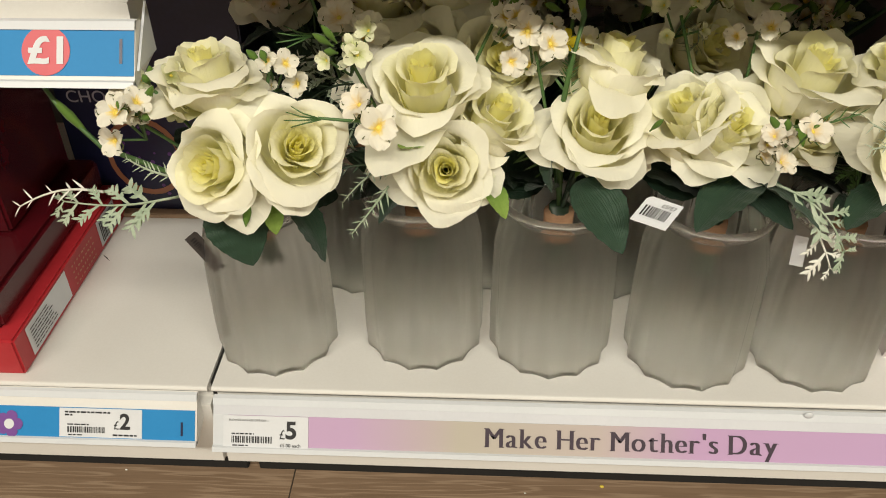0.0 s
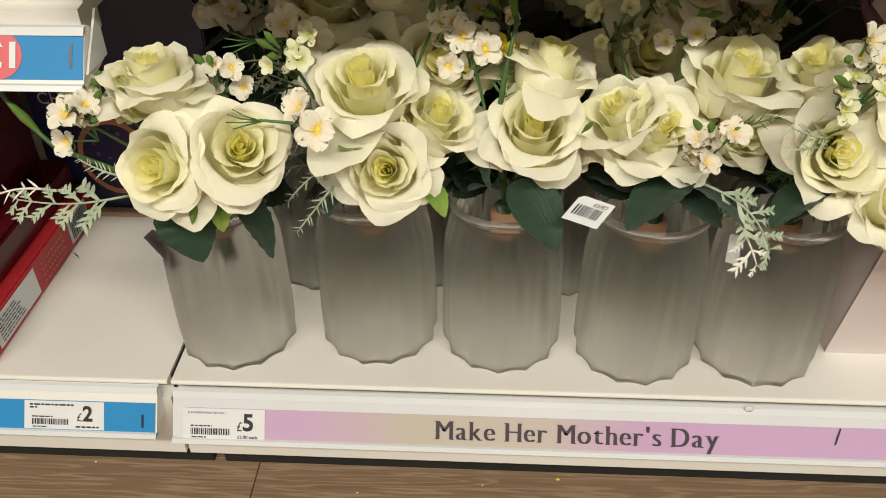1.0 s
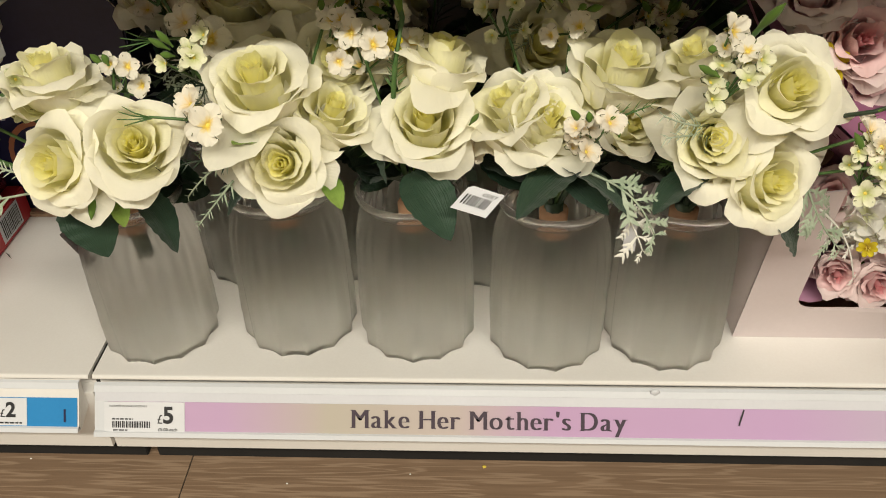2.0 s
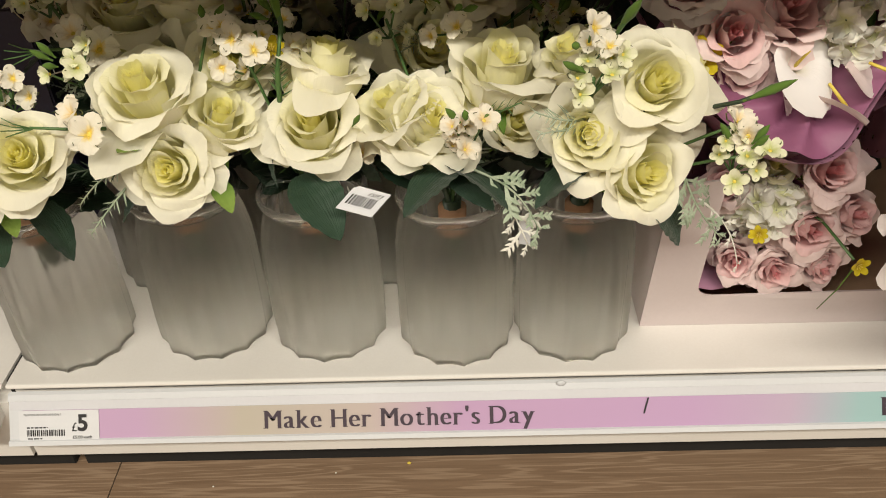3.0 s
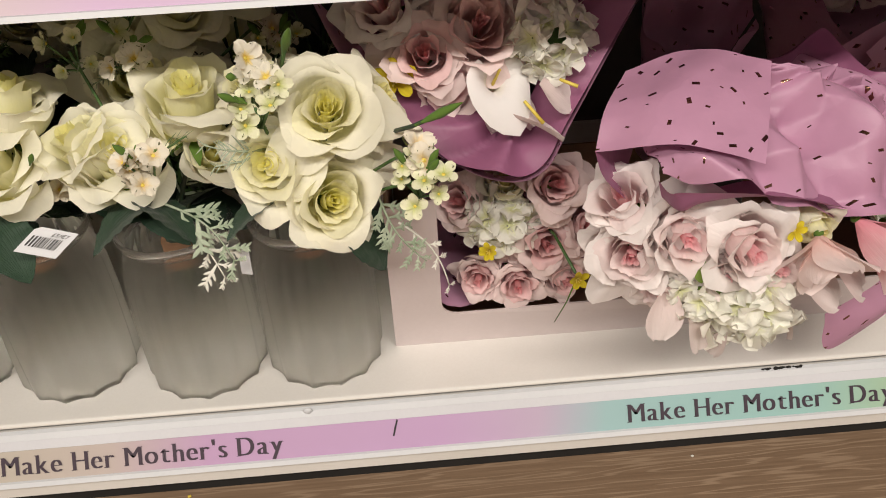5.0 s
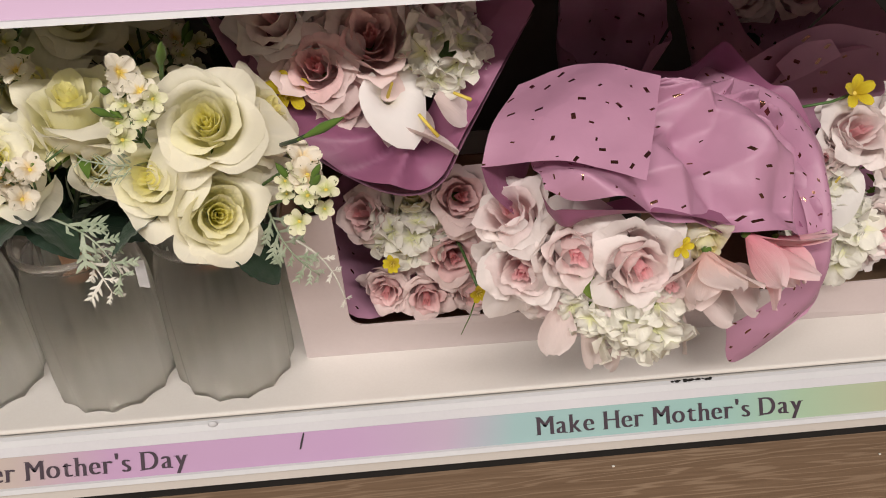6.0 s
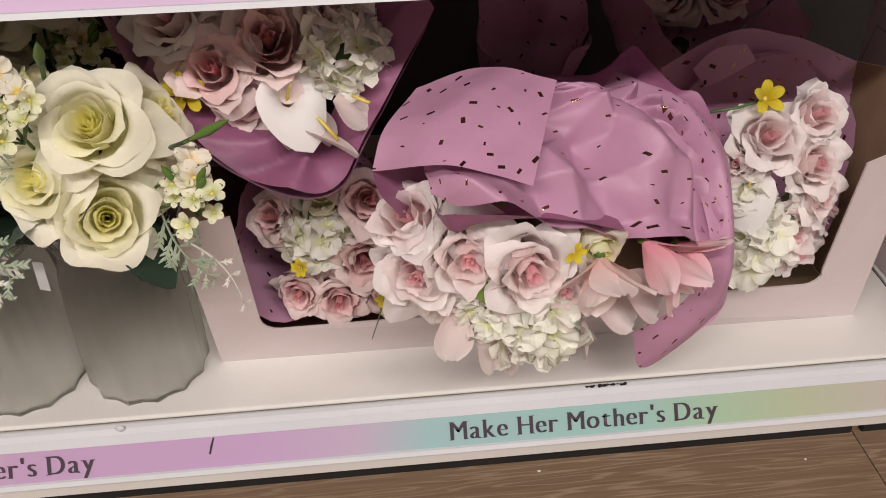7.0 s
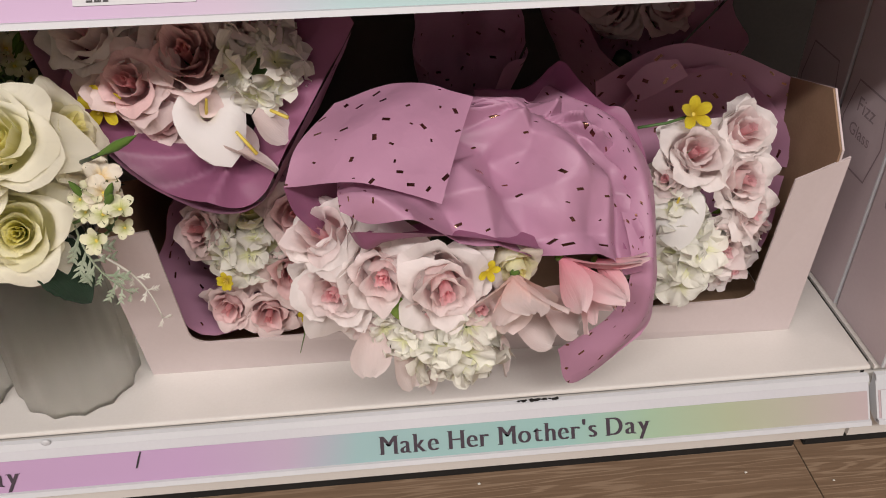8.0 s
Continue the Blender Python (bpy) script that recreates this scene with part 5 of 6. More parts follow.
def carton_front():
    """Front panel with a wide window that is open at the top and has rounded lower corners."""
    bm = bmesh.new()
    top, low, r, side = 0.374, 0.226, 0.016, 0.045
    out = [(X0, DECK), (X1, DECK), (X1 + 0.008, 0.377), (X1 - 0.038, 0.359)]
    out += [(X1 - side - 0.002, low + r)]
    out += [(X1 - side - r + r * math.cos(a), low + r + r * math.sin(a)) for a in (-math.pi / 8 * k for k in range(1, 5))]
    out += [(X0 + side + r - r * math.sin(a), low + r - r * math.cos(a)) for a in (math.pi / 8 * k for k in range(0, 5))]
    out += [(X0 + side - 0.002, top), (X0, top - 0.004)]
    f = [bm.verts.new((x, 0.0, z)) for x, z in out]
    b = [bm.verts.new((x, 0.0022, z)) for x, z in out]
    n = len(out)
    caps = [bm.faces.new(f), bm.faces.new(b[::-1])]
    for i in range(n):
        bm.faces.new((f[i], b[i], b[(i + 1) % n], f[(i + 1) % n]))
    bm.normal_update()
    bmesh.ops.triangulate(bm, faces=caps)
    for v in bm.verts:
        v.co.y += front_y(v.co.z, v.co.x)
    return bm


part("front_panel", carton_front(), PINKCARD, carton, "pale pink card front with a wide cut-out window")
for x, s in ((X0, 1), (X1, -1)):
    for nm, off, mat in (("side_panel", 0.0, PINKCARD), ("side_lining", 0.0022, BROWNCARD)):
        bm = bmesh.new()
        prof = [(front_y(DECK, x) + 0.001, DECK + 0.001), (front_y(0.37, x) + 0.001, 0.370 if s > 0 else 0.384), (0.115, 0.372 if s > 0 else 0.424), (0.19, 0.33 if s > 0 else 0.40), (0.36, 0.23), (0.36, DECK + 0.001)]
        v = [bm.verts.new((x + s * (off + e), y, z)) for e in (0, 0.0018) for y, z in prof]
        n = len(prof)
        bm.faces.new(v[:n]), bm.faces.new(v[n:][::-1])
        for i in range(n):
            bm.faces.new((v[i], v[(i + 1) % n], v[n + (i + 1) % n], v[n + i]))
        part(nm, bm, mat, carton, "bare brown card inside" if mat is BROWNCARD else "")
block("back_lining", BROWNCARD, carton, X0 + 0.006, X1 - 0.006, 0.355, 0.358, DECK + 0.001, 0.23)
block("bottom", BROWNCARD, carton, X0 + 0.006, X1 - 0.006, 0.088, 0.354, DECK + 0.0006, DECK + 0.0026)
tagged(carton, "open pale pink card display carton with a cut-out front", "display carton")


def paper_cone(ob, centre, axis, radius, root, seed, mat=None, tall=1.0, wave=0.10, arc=6.2, start=0.0, amp=0.004, name="wrapping_paper", label=""):
    """Paper rolled to a cone from its gathered root to a wavy rim."""
    rnd = random.Random(seed)
    ph, ph2 = rnd.uniform(0, 6), rnd.uniform(0, 6)
    c, r0 = Vector(centre), Vector(root)
    q = Vector(axis).normalized().to_track_quat("Z", "Y")

    def at(u, v):
        a = start + u * arc
        rr = radius * (1 + wave * math.sin(3 * a + ph) + 0.5 * wave * math.sin(7 * a + ph2))
        rim = c + q @ Vector((rr * math.cos(a), rr * math.sin(a) * tall, radius * wave * 1.5 * math.sin(4 * a + ph2)))
        neck = r0 + q @ Vector((0.02 * math.cos(a), 0.02 * math.sin(a), 0))
        p = neck.lerp(rim, v ** 0.85)
        return p + crease(p, seed, amp) * v
    return put(name, grid_mesh(name, 48, 16, at, mat or PAPER, (radius * arc * 0.8, (c - r0).length)), ob, label=label)


BLUSH = "pale pink cloth rose with a deeper pink heart"
ROSYL = "dusky pink cloth rose"

# bouquet in front, lying over the carton's edge with its paper folded over
WC = base("wrapped_bouquet", (0.90, 0.10, 0.23))
paper_sheet("wrapping_paper", [
    [(0.86, 0.27, 0.32), (0.89, 0.26, 0.35), (0.92, 0.25, 0.36), (0.95, 0.25, 0.35), (0.975, 0.26, 0.32)],
    [(0.790, 0.13, 0.385), (0.825, 0.10, 0.442), (0.895, 0.10, 0.440), (0.955, 0.10, 0.428), (1.005, 0.10, 0.395)],
    [(0.785, 0.03, 0.425), (0.815, 0.03, 0.452), (0.885, 0.03, 0.450), (0.955, 0.02, 0.430), (1.012, 0.03, 0.375)],
    [(0.785, -0.035, 0.423), (0.805, -0.052, 0.427), (0.850, -0.057, 0.421), (0.914, -0.052, 0.402), (1.004, -0.02, 0.350)]], WC, 2, PAPER, 0.019, 140, 120, label="crumpled mauve paper with foil confetti", gather=(0.62, 0.52), pleat=0.027)
paper_sheet("paper_flap", [
    [(0.783, 0.06, 0.462), (0.830, 0.065, 0.474), (0.882, 0.035, 0.474)],
    [(0.757, 0.015, 0.455), (0.815, 0.005, 0.470), (0.868, -0.005, 0.464)],
    [(0.746, -0.010, 0.436), (0.800, -0.035, 0.451), (0.851, -0.050, 0.441)]], WC, 5, PAPER, 0.0022, 28, 22, label="folded-back mauve flap with foil confetti")
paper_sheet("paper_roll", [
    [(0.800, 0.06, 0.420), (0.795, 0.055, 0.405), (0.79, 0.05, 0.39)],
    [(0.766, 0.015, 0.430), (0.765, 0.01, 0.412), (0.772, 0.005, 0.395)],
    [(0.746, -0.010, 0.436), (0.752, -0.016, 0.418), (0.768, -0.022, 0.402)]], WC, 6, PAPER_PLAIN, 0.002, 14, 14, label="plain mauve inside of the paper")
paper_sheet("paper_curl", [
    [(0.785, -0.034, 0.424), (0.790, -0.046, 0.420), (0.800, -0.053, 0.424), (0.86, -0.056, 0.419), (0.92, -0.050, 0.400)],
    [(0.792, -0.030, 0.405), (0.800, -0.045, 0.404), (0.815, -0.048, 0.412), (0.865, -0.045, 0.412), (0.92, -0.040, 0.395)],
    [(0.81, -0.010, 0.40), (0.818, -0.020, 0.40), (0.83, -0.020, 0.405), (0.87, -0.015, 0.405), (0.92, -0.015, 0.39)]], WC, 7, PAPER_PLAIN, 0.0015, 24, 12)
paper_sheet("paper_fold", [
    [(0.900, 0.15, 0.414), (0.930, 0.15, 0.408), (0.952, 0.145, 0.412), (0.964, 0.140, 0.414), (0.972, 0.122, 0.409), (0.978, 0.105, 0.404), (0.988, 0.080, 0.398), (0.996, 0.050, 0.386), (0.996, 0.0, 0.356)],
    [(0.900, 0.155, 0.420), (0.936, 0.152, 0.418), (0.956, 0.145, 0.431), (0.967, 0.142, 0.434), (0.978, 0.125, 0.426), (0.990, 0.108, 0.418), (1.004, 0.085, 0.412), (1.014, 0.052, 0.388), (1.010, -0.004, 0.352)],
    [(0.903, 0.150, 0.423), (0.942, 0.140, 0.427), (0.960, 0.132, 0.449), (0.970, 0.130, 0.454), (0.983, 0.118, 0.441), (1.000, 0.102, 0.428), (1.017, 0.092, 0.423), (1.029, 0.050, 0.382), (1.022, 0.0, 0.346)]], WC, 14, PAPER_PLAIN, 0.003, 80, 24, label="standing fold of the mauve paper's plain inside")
paper_sheet("paper_side", [
    [(0.945, 0.15, 0.405), (0.960, 0.145, 0.425), (0.975, 0.135, 0.420)],
    [(0.978, 0.09, 0.408), (0.997, 0.085, 0.424), (1.012, 0.085, 0.415)],
    [(0.992, 0.03, 0.388), (1.012, 0.025, 0.398), (1.026, 0.04, 0.388)],
    [(1.000, -0.012, 0.345), (1.014, -0.016, 0.350), (1.024, 0.0, 0.338)],
    [(0.990, -0.008, 0.295), (1.010, -0.018, 0.292), (1.028, -0.002, 0.288)],
    [(0.948, -0.012, 0.266), (0.966, -0.006, 0.219), (1.020, -0.008, 0.272)]], WC, 9, PAPER, 0.0035, 18, 50, label="hanging side of the mauve paper")
for i, (at, axis, r, kit, sk) in enumerate((((0.810, -0.044, 0.378), (-0.05, -0.9, 0.3), 0.034, PINK_KIT, 0), ((0.773, -0.032, 0.357), (-0.3, -0.85, 0.3), 0.034, PINK_KIT, 0),
                                            ((0.852, -0.060, 0.374), (0.0, -0.95, 0.2), 0.033, PINK_KIT, 0), ((0.840, -0.050, 0.345), (-0.1, -0.95, 0.2), 0.026, PINK_KIT, 0),
                                            ((0.766, -0.012, 0.398), (-0.4, -0.5, 0.7), 0.032, PINK_KIT, 1), ((0.905, -0.042, 0.376), (0.1, -0.9, -0.2), 0.022, WHITE_KIT, 2),
                                            ((0.878, -0.052, 0.350), (0.1, -0.9, 0.3), 0.028, PINK_KIT, 0), ((0.80, -0.035, 0.322), (-0.3, -0.8, -0.2), 0.03, PINK_KIT, 1))):
    rose(WC, at, axis, r * 0.90, 300 + i, kit, BLUSH, sk)
hydrangea(WC, (0.858, -0.036, 0.318), (0.0, -0.95, 0.1), 0.030, 61, count=20)
hydrangea(WC, (0.822, -0.032, 0.325), (-0.3, -0.9, 0.0), 0.020, 62, count=12)
blossom(WC, (0.902, -0.048, 0.378), (0.05, -0.72, -0.62), 0.042, PETAL_PALELILY, 6, 62, "lily", HUB_LILY, "pale blush lily with yellow stamens", 0.55)
blossom(WC, (0.938, -0.030, 0.376), (0.55, -0.58, -0.55), 0.047, PETAL_LILY, 6, 63, "lily", HUB_LILY, "bright pink half-open lily", 0.62)
blossom(WC, (0.968, -0.018, 0.362), (0.75, -0.5, -0.5), 0.034, PETAL_LILY, 5, 64, "lily", HUB_LILY, "pink lily under the paper", 0.6)
blossom(WC, (0.882, -0.050, 0.384), (0.1, -0.9, 0.3), 0.009, PETAL_YELLOW, 5, 65, label="small yellow blossom")
for i, (a, b, w) in enumerate((((0.80, -0.04, 0.335), (0.795, -0.055, 0.295), 0.9), ((0.815, -0.04, 0.325), (0.828, -0.055, 0.280), 0.8),
                               ((0.90, -0.035, 0.33), (0.935, -0.045, 0.308), 1.1), ((0.89, -0.04, 0.315), (0.900, -0.05, 0.282), 0.9), ((0.85, -0.045, 0.305), (0.840, -0.05, 0.270), 0.8),
                               ((0.92, -0.035, 0.345), (0.955, -0.04, 0.315), 1.2))):
    leaf(WC, a, b, w, 0.4 * (i % 3 - 1), PETAL_SHEER[i % 3], "loose_petal", "pale sheer cloth petal")
for i, (a, b) in enumerate((((0.83, -0.04, 0.35), (0.832, -0.058, 0.318)), ((0.815, -0.045, 0.365), (0.822, -0.055, 0.345)), ((0.86, -0.05, 0.34), (0.868, -0.062, 0.335)))):
    leaf(WC, a, b, 0.7, 0.5, LIMELEAF_MESH, "small_leaf")
part("thick_stem", tube([(0.86, 0.02, 0.355), (0.91, 0.14, 0.35), (0.94, 0.30, 0.26)], 0.014, 8, 0.8), DARKSTEM, WC, smooth=True)
tagged(WC, "bouquet of blush roses and lilies in crumpled mauve paper", "bouquet", "wrapped bouquets in the carton")

# bouquet standing behind it in an open cone of paper
WA = base("wrapped_bouquet", (0.70, 0.20, 0.23))
rim = [(0.548, 0.13, 0.515), (0.577, 0.095, 0.463), (0.627, 0.055, 0.415), (0.684, 0.038, 0.387), (0.722, 0.043, 0.392), (0.748, 0.062, 0.428), (0.800, 0.10, 0.50)]
root = Vector((0.71, 0.30, 0.30))
paper_sheet("wrapping_paper", [[Vector(p).lerp(root, f) + Vector((0, 0, -0.02 * math.sin(3.14 * f))) for p in rim] for f in (0.85, 0.5, 0.2, 0.0)], WA, 3, PAPER, 0.004, 48, 24, label="mauve paper cone with foil confetti")
mid_x = 0.69
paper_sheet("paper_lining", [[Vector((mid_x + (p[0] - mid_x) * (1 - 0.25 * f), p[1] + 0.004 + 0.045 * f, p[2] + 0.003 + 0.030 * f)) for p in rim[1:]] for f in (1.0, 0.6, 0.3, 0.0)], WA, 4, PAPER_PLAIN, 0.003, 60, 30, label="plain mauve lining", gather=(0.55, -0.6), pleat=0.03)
paper_sheet("paper_back", [[(0.56, 0.16, 0.52), (0.62, 0.17, 0.54), (0.70, 0.18, 0.545), (0.79, 0.15, 0.52)], [(0.62, 0.22, 0.42), (0.66, 0.24, 0.42), (0.72, 0.24, 0.42), (0.76, 0.22, 0.42)]], WA, 8, PAPER, 0.004, 24, 12)
for i, (at, axis, r, kit, sk) in enumerate((((0.634, 0.078, 0.480), (-0.1, -0.8, 0.55), 0.033, ROSY_KIT, 0), ((0.676, 0.088, 0.497), (0.05, -0.8, 0.55), 0.037, ROSY_KIT, 0),
                                            ((0.650, 0.088, 0.444), (0, -0.9, 0.35), 0.025, ROSY_KIT, 0), ((0.600, 0.110, 0.510), (-0.3, -0.6, 0.7), 0.036, PINK_KIT, 0),
                                            ((0.672, 0.105, 0.440), (0.1, -0.8, 0.2), 0.022, PINK_KIT, 1), ((0.730, 0.10, 0.515), (0.3, -0.6, 0.7), 0.030, PINK_KIT, 1))):
    rose(WA, at, axis, r * 0.90, 400 + i, kit, ROSYL, sk)
calla(WA, (0.688, 0.074, 0.462), (0.15, -0.5, 0.85), 0.027, 0, -1.4)
hydrangea(WA, (0.732, 0.098, 0.478), (0.2, -0.85, 0.45), 0.027, 71, count=16)
blossom(WA, (0.612, 0.085, 0.458), (-0.3, -0.9, 0.2), 0.018, PETAL_YELLOW, 5, 72, hub=HUB_SPIKY, label="small yellow blossom")
for i, (a, b, w) in enumerate((((0.675, 0.085, 0.438), (0.685, 0.072, 0.412), 1.0), ((0.70, 0.085, 0.44), (0.716, 0.075, 0.412), 0.9), ((0.72, 0.075, 0.45), (0.745, 0.068, 0.43), 1.3), ((0.695, 0.06, 0.43), (0.735, 0.05, 0.415), 0.7))):
    leaf(WA, a, b, w, 0.3 * (i % 3 - 1), PETAL_SHEER[i % 3], "loose_petal", "pale sheer cloth petal")
for a, b in (((0.708, 0.066, 0.440), (0.722, 0.058, 0.424)), ((0.735, 0.068, 0.455), (0.748, 0.062, 0.451))):
    part("anther", tube([a, Vector(a).lerp(Vector(b), 0.5), b], 0.0012, 6, 1.3), ORANGE if a[0] < 0 else YELLOW, WA, smooth=True)
tagged(WA, "bouquet of dusky pink roses and calla in mauve paper cone", "bouquet", "wrapped bouquets in the carton")

# bouquet low in the carton's window
WB = base("wrapped_bouquet", (0.70, 0.17, 0.20))
paper_cone(WB, (0.692, 0.120, 0.285), (0, -0.9, 0.35), 0.082, (0.72, 0.30, 0.26), 12, PAPER, 0.95, 0.08, amp=0.005, label="mauve paper with foil confetti")
# the duskier petal set stands in for the shade low in the window
for i, (at, axis, r, kit, sk) in enumerate((((0.742, 0.085, 0.350), (0.1, -0.8, 0.5), 0.030, ROSY_KIT, 0), ((0.733, 0.078, 0.292), (0.1, -0.9, 0.3), 0.030, ROSY_KIT, 0),
                                            ((0.672, 0.082, 0.255), (-0.2, -0.9, 0.1), 0.024, ROSY_KIT, 0), ((0.708, 0.076, 0.248), (0.0, -0.95, 0.1), 0.026, ROSY_KIT, 0),
                                            ((0.752, 0.080, 0.248), (0.2, -0.9, 0.1), 0.026, ROSY_KIT, 0), ((0.775, 0.09, 0.30), (0.3, -0.8, 0.4), 0.028, ROSY_KIT, 1),
                                            ((0.655, 0.10, 0.330), (-0.4, -0.7, 0.5), 0.026, ROSY_KIT, 1), ((0.70, 0.11, 0.345), (0, -0.6, 0.8), 0.028, WHITE_KIT, 2))):
    rose(WB, at, axis, r * 0.86, 500 + i, kit, ROSYL, sk)
hydrangea(WB, (0.694, 0.104, 0.305), (-0.1, -0.9, 0.3), 0.025, 81, count=16)
blossom(WB, (0.680, 0.066, 0.300), (-0.2, -0.9, 0.2), 0.009, PETAL_YELLOW, 7, 82, hub=HUB_SPIKY, label="yellow-green spiky blossom")
blossom(WB, (0.748, 0.022, 0.297), (0.0, -0.9, 0.3), 0.010, PETAL_YELLOW, 5, 83, hub=HUB_SPIKY, label="small bright yellow blossom")
part("tendril", tube([(0.748, 0.024, 0.295), (0.742, 0.03, 0.265), (0.735, 0.04, 0.235)], 0.0008, 5, 0.5), LIME, WB, smooth=True)
part("stem", tube([(0.748, 0.03, 0.297), (0.74, 0.08, 0.30), (0.72, 0.20, 0.28)], 0.0014, 5), STEM, WB, smooth=True)
tagged(WB, "bouquet of pink roses and white hydrangea low in the carton", "bouquet", "wrapped bouquets in the carton")

# bouquet at the far end of the carton
WD = base("wrapped_bouquet", (1.11, 0.18, 0.20))
paper_cone(WD, (1.112, 0.150, 0.325), (0, -0.85, 0.5), 0.090, (1.09, 0.31, 0.25), 15, PAPER, 1.15, 0.04, amp=0.004, label="mauve paper with foil confetti")
for i, (at, axis, r, kit, sk) in enumerate((((1.081, 0.088, 0.386), (-0.1, -0.75, 0.6), 0.031, PINK_KIT, 0), ((1.128, 0.100, 0.398), (0.15, -0.7, 0.65), 0.028, PINK_KIT, 0),
                                            ((1.127, 0.080, 0.360), (0.2, -0.85, 0.45), 0.030, PINK_KIT, 0), ((1.138, 0.080, 0.325), (0.3, -0.85, 0.3), 0.027, PINK_KIT, 0),
                                            ((1.117, 0.072, 0.292), (0.1, -0.95, 0.2), 0.032, PINK_KIT, 1), ((1.135, 0.085, 0.258), (0.2, -0.9, -0.1), 0.027, PINK_KIT, 1),
                                            ((1.095, 0.085, 0.245), (0, -0.9, -0.1), 0.025, PINK_KIT, 1), ((1.160, 0.100, 0.30), (0.7, -0.6, 0.3), 0.026, PINK_KIT, 1), ((1.058, 0.09, 0.36), (-0.5, -0.7, 0.4), 0.024, PINK_KIT, 1))):
    rose(WD, at, axis, r * 0.88, 600 + i, kit, BLUSH, sk)
hydrangea(WD, (1.080, 0.092, 0.280), (-0.1, -0.95, 0.15), 0.032, 91)
hydrangea(WD, (1.070, 0.100, 0.322), (-0.1, -0.9, 0.3), 0.024, 92, count=16)
calla(WD, (1.068, 0.080, 0.345), (-0.2, -0.5, 0.8), 0.024, 0, -1.4)
blossom(WD, (1.081, 0.112, 0.408), (0, -0.75, 0.65), 0.017, PETAL_YELLOW, 5, 93, label="bright yellow five-petalled blossom", hub=HUB)
part("stem", tube([(1.03, 0.10, 0.405), (1.055, 0.10, 0.408), (1.081, 0.116, 0.405)], 0.0013, 5), STEM, WD, smooth=True)
paper_sheet("paper_back", [[(1.02, 0.20, 0.400), (1.09, 0.212, 0.428), (1.155, 0.208, 0.416), (1.204, 0.186, 0.400)], [(1.03, 0.20, 0.34), (1.09, 0.20, 0.34), (1.15, 0.195, 0.34), (1.200, 0.172, 0.335)],
                           [(1.05, 0.18, 0.24), (1.09, 0.18, 0.24), (1.14, 0.17, 0.24), (1.192, 0.155, 0.25)]], WD, 18, PAPER, 0.003, 30, 24, label="mauve sheet standing behind the flowers")
tagged(WD, "bouquet of pale pink roses and hydrangea at the carton's end", "bouquet", "wrapped bouquets in the carton")

# shaded bouquets at the back of the carton
for k, (c, ax, rad, rt, sd) in enumerate((((0.905, 0.25, 0.425), (0, -0.6, 0.8), 0.055, (0.90, 0.32, 0.24), 21), ((1.10, 0.295, 0.455), (0.05, -0.7, 0.7), 0.105, (1.08, 0.38, 0.27), 23))):
    wb = base("wrapped_bouquet", (c[0], 0.30, 0.20))
    paper_cone(wb, c, ax, rad, rt, sd, PAPER, 1.0, 0.12, amp=0.006)
    part("thick_stem", tube([Vector(rt) + Vector((0, 0, -0.03)), Vector(rt), Vector(rt).lerp(Vector(c), 0.5)], 0.012, 8, 0.8), DARKSTEM, wb, smooth=True)
    for i in range(4 * k):
        a = 1.57 * i + k
        rose(wb, (c[0] + 0.045 * math.cos(a), c[1] + 0.05, c[2] + 0.02 * math.sin(a) - 0.025), (0.3 * math.cos(a), -0.7, 0.6), 0.032, 700 + 10 * k + i, (PINK_KIT, ROSY_KIT)[i % 2], BLUSH, 1)
    tagged(wb, "shaded pink bouquet in mauve paper behind the others", "bouquet", "wrapped bouquets in the carton")
paper_sheet("loose_ribbon", [[(1.045, 0.185, 0.405), (1.06, 0.18, 0.425), (1.085, 0.175, 0.43)], [(1.055, 0.175, 0.39), (1.07, 0.17, 0.40), (1.095, 0.17, 0.415)]], WD, 31, PAPER, 0.002, 10, 8, label="folded end of mauve paper")

# ---- boxed glasses on the next bay ----


def glass_box(x0, y0, y1, z1, w, label, words=True):
    ob = base("gift_box", (x0 + w / 2, (y0 + y1) / 2, DECK))
    part("carton", box(bmesh.new(), x0, x0 + w, y0, y1, DECK, z1, 0.0015), LILACCARD, ob)
    # thin pale line down the box's front corner
    part("edge_line", box(bmesh.new(), x0 - 0.0006, x0 + 0.002, y0 - 0.0006, y0 + 0.0012, DECK + 0.002, z1 - 0.002), PLASTIC_WHITE, ob, "pale line down the front edge")
    cy, cz = (y0 + y1) / 2, DECK + (z1 - DECK) * 0.52
    hexa = [(0.036, 0), (0.026, 0.042), (-0.026, 0.042), (-0.036, 0), (-0.026, -0.042), (0.026, -0.042)]
    bm = bmesh.new()
    for k in range(6):
        (a, b), (c, d) = hexa[k], hexa[(k + 1) % 6]
        q = [bm.verts.new((x0 - 0.0006, cy + p * s, cz + r * s)) for p, r, s in ((a, b, 1), (c, d, 1), (c, d, 0.955), (a, b, 0.955))]
        bm.faces.new(q)
    part("frame_print", bm, FAINTINK, ob, "thin dark printed frame")
    if words:
        lettering("lettering", "Fizz", FAINTINK, ob, (x0 - 0.0006, cy + 0.002, cz + 0.014), width=0.030, along=(0, -1, 0), up=(0, 0, 1), centre=True)
        lettering("lettering", "Glass", FAINTINK, ob, (x0 - 0.0006, cy + 0.002, cz - 0.010), width=0.036, along=(0, -1, 0), up=(0, 0, 1), centre=True)
    return tagged(ob, label, "gift box", "boxed glasses on the shelf")


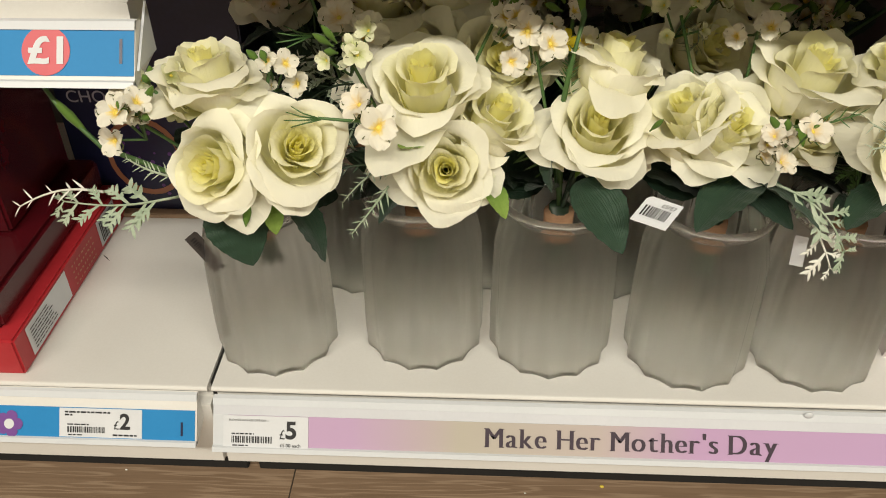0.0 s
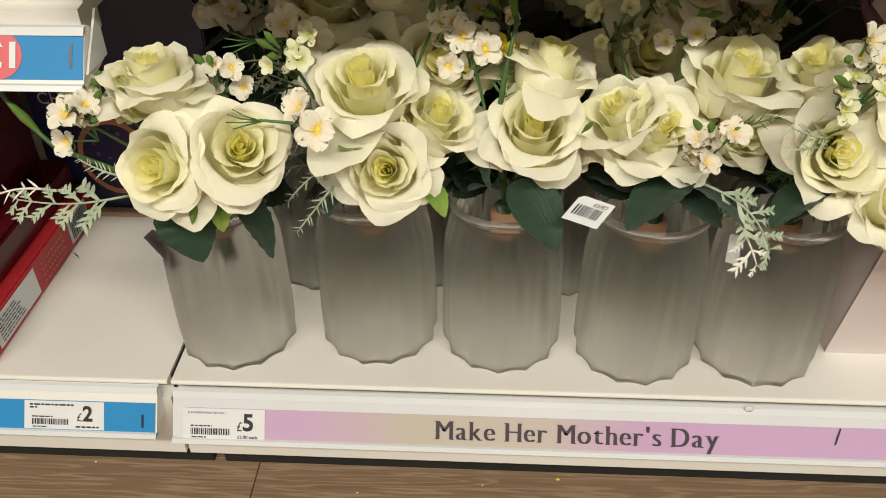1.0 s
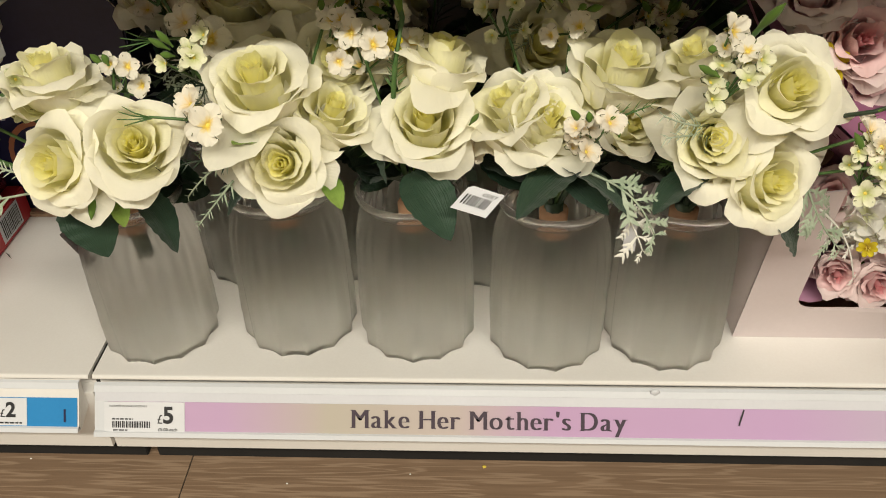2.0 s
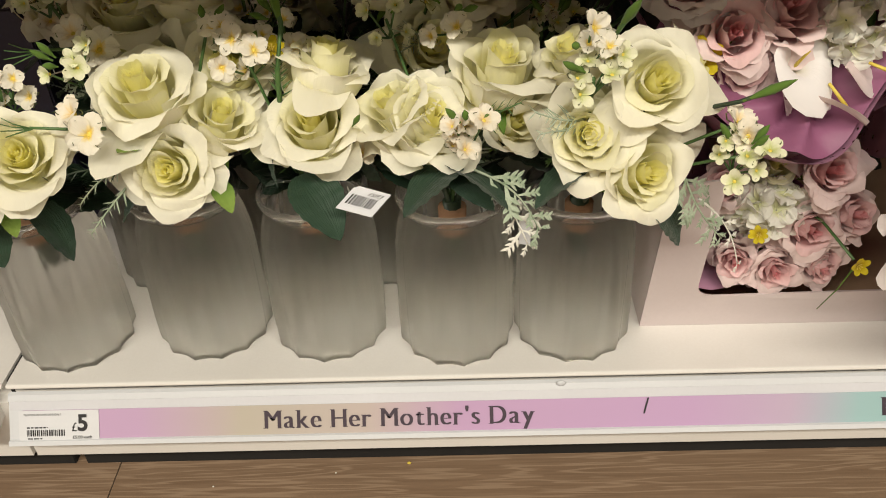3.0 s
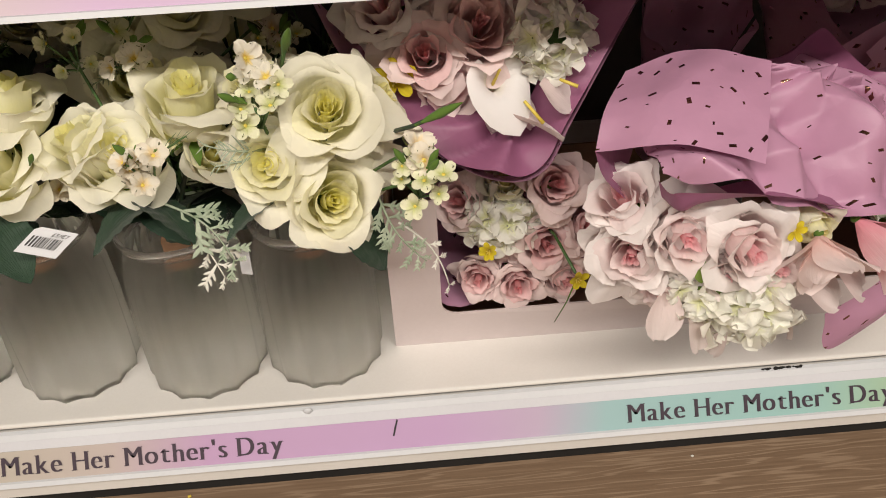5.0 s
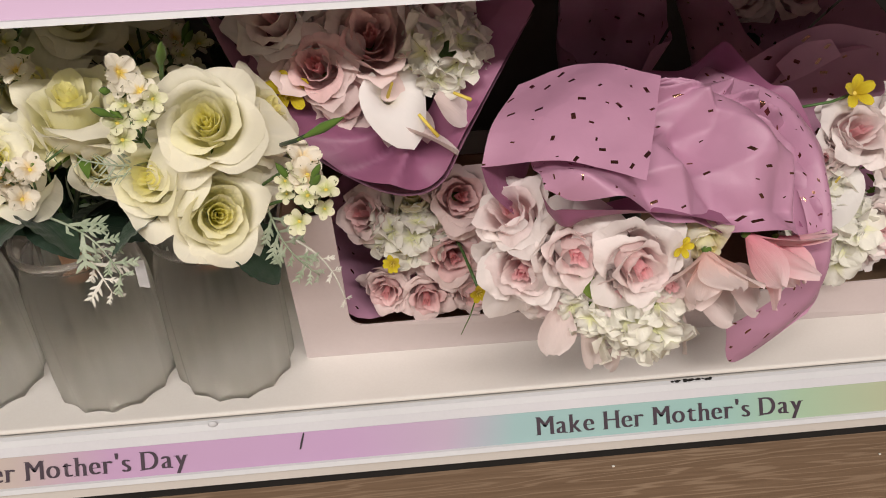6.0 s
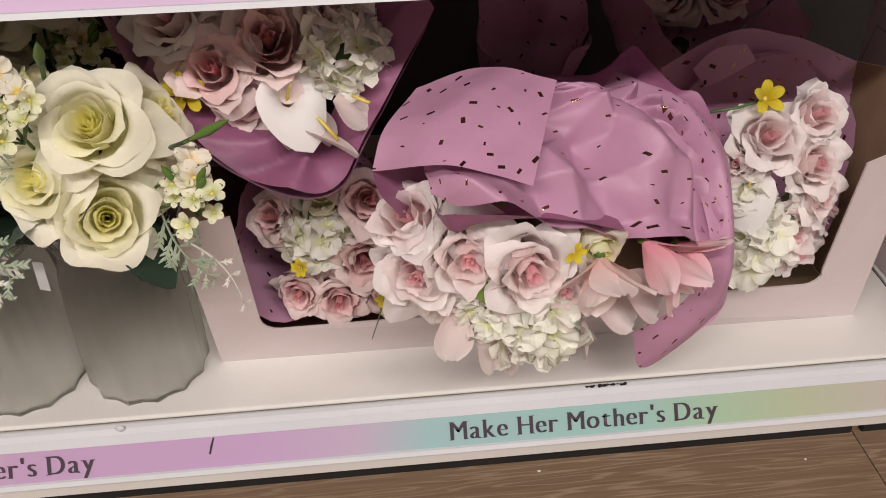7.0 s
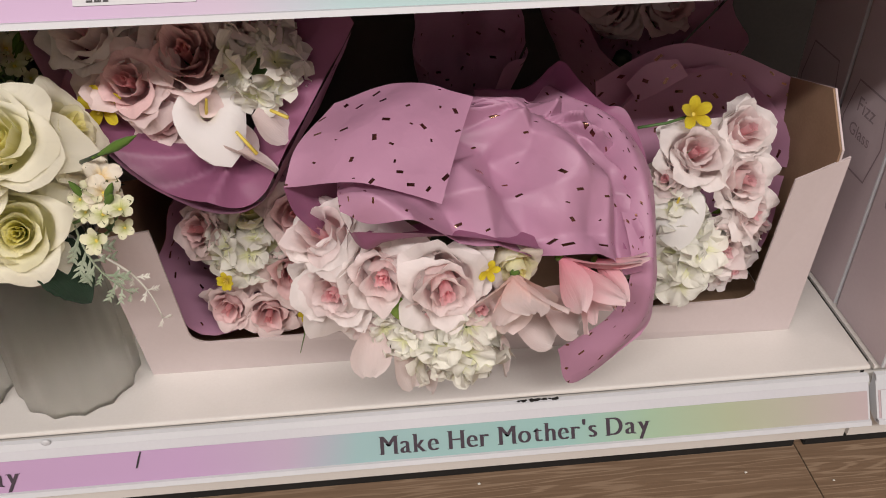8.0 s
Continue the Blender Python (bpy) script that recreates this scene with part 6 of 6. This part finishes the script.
glass_box(1.268, 0.016, 0.106, 0.52, 0.095, "lilac-pink gift box with a thin printed frame")
glass_box(1.268, 0.1095, 0.1975, 0.52, 0.095, "lilac-pink gift box printed with the words fizz glass")
glass_box(1.268, 0.201, 0.291, 0.52, 0.095, "lilac-pink gift box at the back of the shelf", False)

# ---- chocolate on the neighbouring bay ----
tray = base("chocolate_box", (-0.27, 0.16, DECK))
part("tray", box(bmesh.new(), -0.400, -0.172, 0.030, 0.285, DECK, DECK + 0.040, 0.002), RED, tray, "bright red card tray")
part("lid", box(bmesh.new(), -0.396, -0.186, 0.044, 0.282, DECK + 0.0395, DECK + 0.075, 0.004), DARKRED, tray, "glossy dark red lid")
for (y0, y1, z0, z1) in ((0.050, 0.135, DECK + 0.005, DECK + 0.036), (0.215, 0.262, DECK + 0.006, DECK + 0.036)):
    bm = bmesh.new()
    bm.faces.new([bm.verts.new((-0.1714, y, z)) for y, z in ((y0, z0), (y1, z0), (y1, z1), (y0, z1))])
    part("side_label", bm, TICKET, tray, "pale printed label")
rnd = random.Random(4)
bm = bmesh.new()
for r in range(7):
    z = DECK + 0.009 + r * 0.0035
    y = 0.056
    while y < 0.10 - 0.002 * r:
        L = rnd.uniform(0.003, 0.010)
        bm.faces.new([bm.verts.new((-0.1709, a, b)) for a, b in ((y, z), (y + L, z), (y + L, z + 0.0012), (y, z + 0.0012))])
        y += L + 0.0015
y = 0.220
while y < 0.258:
    t = rnd.choice((0.0008, 0.0014, 0.002))
    bm.faces.new([bm.verts.new((-0.1709, a, b)) for a, b in ((y, DECK + 0.009), (y + t, DECK + 0.009), (y + t, DECK + 0.033), (y, DECK + 0.033))])
    y += t + 0.0014
tagged(part("label_print", bm, INK, tray), kind="stuff")
bm = bmesh.new()
for r in range(4):
    for k in range(9):
        y, z = 0.148 + k * 0.006, DECK + 0.008 + r * 0.007
        bm.faces.new([bm.verts.new((-0.1709, a, b)) for a, b in ((y, z), (y + 0.004 * rnd.random() + 0.001, z), (y + 0.003, z + 0.002), (y, z + 0.002))])
tagged(part("side_print", bm, COPPER, tray, "small dotted lines of print"), kind="stuff")
tagged(tray, "red chocolate gift box in a bright red tray on the shelf", "chocolate box")
upright = base("chocolate_box", (-0.32, 0.20, DECK + 0.076))
part("carton", box(bmesh.new(), -0.43, -0.212, 0.14, 0.275, DECK + 0.0755, 0.452, 0.003), DARKRED, upright)
part("lid", box(bmesh.new(), -0.432, -0.210, 0.138, 0.277, 0.4525, 0.466, 0.003), RED, upright, "bright red lid")
tagged(upright, "dark glossy red carton stacked on the chocolate box", "chocolate box")

navy = base("chocolate_egg_box", (-0.12, 0.32, DECK))
part("carton", box(bmesh.new(), -0.216, -0.010, 0.290, 0.40, DECK, 0.44, 0.002), NAVY, navy)
part("foot_flap", box(bmesh.new(), -0.214, -0.012, 0.278, 0.290, DECK, DECK + 0.006, 0.001), BROWNCARD, navy, "brown card foot")
lettering("lettering", "CHOC", SILVERINK, navy, (-0.203, 0.2893, 0.320), width=0.055, weight=0.004)
lettering("lettering", "C", SILVERINK, navy, (-0.178, 0.2893, 0.3025), width=0.011, weight=0.004)
bm = bmesh.new()
for k in range(24):
    a, b = 2 * math.pi * k / 24, 2 * math.pi * (k + 1) / 24
    bm.faces.new([bm.verts.new((-0.135 + r * 0.042 * math.cos(t), 0.2893, 0.255 + r * 0.048 * math.sin(t))) for r, t in ((1, a), (1, b), (0.86, b), (0.86, a))])
part("ring_print", bm, COPPER, navy, "copper printed oval")
bm = bmesh.new()
for k in range(30):
    x, z, s = rnd.uniform(-0.165, -0.02), rnd.uniform(DECK + 0.01, 0.30), rnd.uniform(0.0012, 0.003)
    bm.faces.new([bm.verts.new((x + s * math.cos(1.047 * j), 0.2894, z + s * math.sin(1.047 * j))) for j in range(6)])
tagged(part("star_print", bm, PURPLE, navy, "scattered purple dots"), kind="stuff")
tagged(navy, "dark navy chocolate egg box standing on the shelf", "chocolate box")
top_box = base("chocolate_box", (-0.11, 0.16, 0.5355))
part("carton", box(bmesh.new(), -0.20, -0.012, 0.075, 0.25, 0.5355, 0.62, 0.002), RED, top_box)
bm = bmesh.new()
x = -0.115
while x < -0.018:
    t = rnd.uniform(0.003, 0.010)
    bm.faces.new([bm.verts.new((a, 0.0745, b)) for a, b in ((x, 0.5425), (x + t, 0.5425), (x + t, 0.5455), (x, 0.5455))])
    x += t + 0.002
tagged(part("print_line", bm, TICKET, top_box, "small white line of print"), kind="stuff")
tagged(top_box, "red chocolate box on the upper shelf", "chocolate box")
lens = bmesh.new()
v = [lens.verts.new((x, y, DECK + 0.0004)) for x, y in ((-0.172, 0.210), (-0.164, 0.204), (-0.158, 0.197), (-0.1645, 0.2025))]
lens.faces.new(v)
tagged(part("scratch_mark", lens, KICK, None), "short dark scratch on the cream shelf", "scratch")

# lint caught in the groove of the rail
rnd = random.Random(17)
bm = bmesh.new()
for k in range(26):
    x = 0.945 + rnd.gauss(0, 0.008)
    bmesh.ops.create_icosphere(bm, subdivisions=1, radius=rnd.uniform(0.0006, 0.0016), matrix=Matrix.Translation((x, 0.0185, 0.1745 + rnd.uniform(0, 0.0018))) @ Matrix.Diagonal((1.6, 1, 0.7, 1)))
tagged(part("lint_clump", bm, KICK, None), "small clump of dark lint on the price rail", "lint", kind="stuff")

# ---- floor planks, laid last ----
W, L = 0.185, 1.22


def plank_mesh():
    bm = box(bmesh.new(), 0, L - 0.0016, 0, W - 0.0012, 0, 0.0015)
    return mesh_of(bm, "plank", FLOOR)


PLANK = plank_mesh()
for r in range(-13, 3):
    y = -0.098 + r * W
    shift = 0.040 + (r * 0.47 % 1.0) * L
    for c in range(-3, 4):
        x = shift + c * L
        if -3.2 < x and x + L < 4.2 and y + W < 0.6:
            p = new("plank", PLANK)
            p.parent = floor
            p.matrix_basis = Matrix.Translation((x, y, -0.0015))
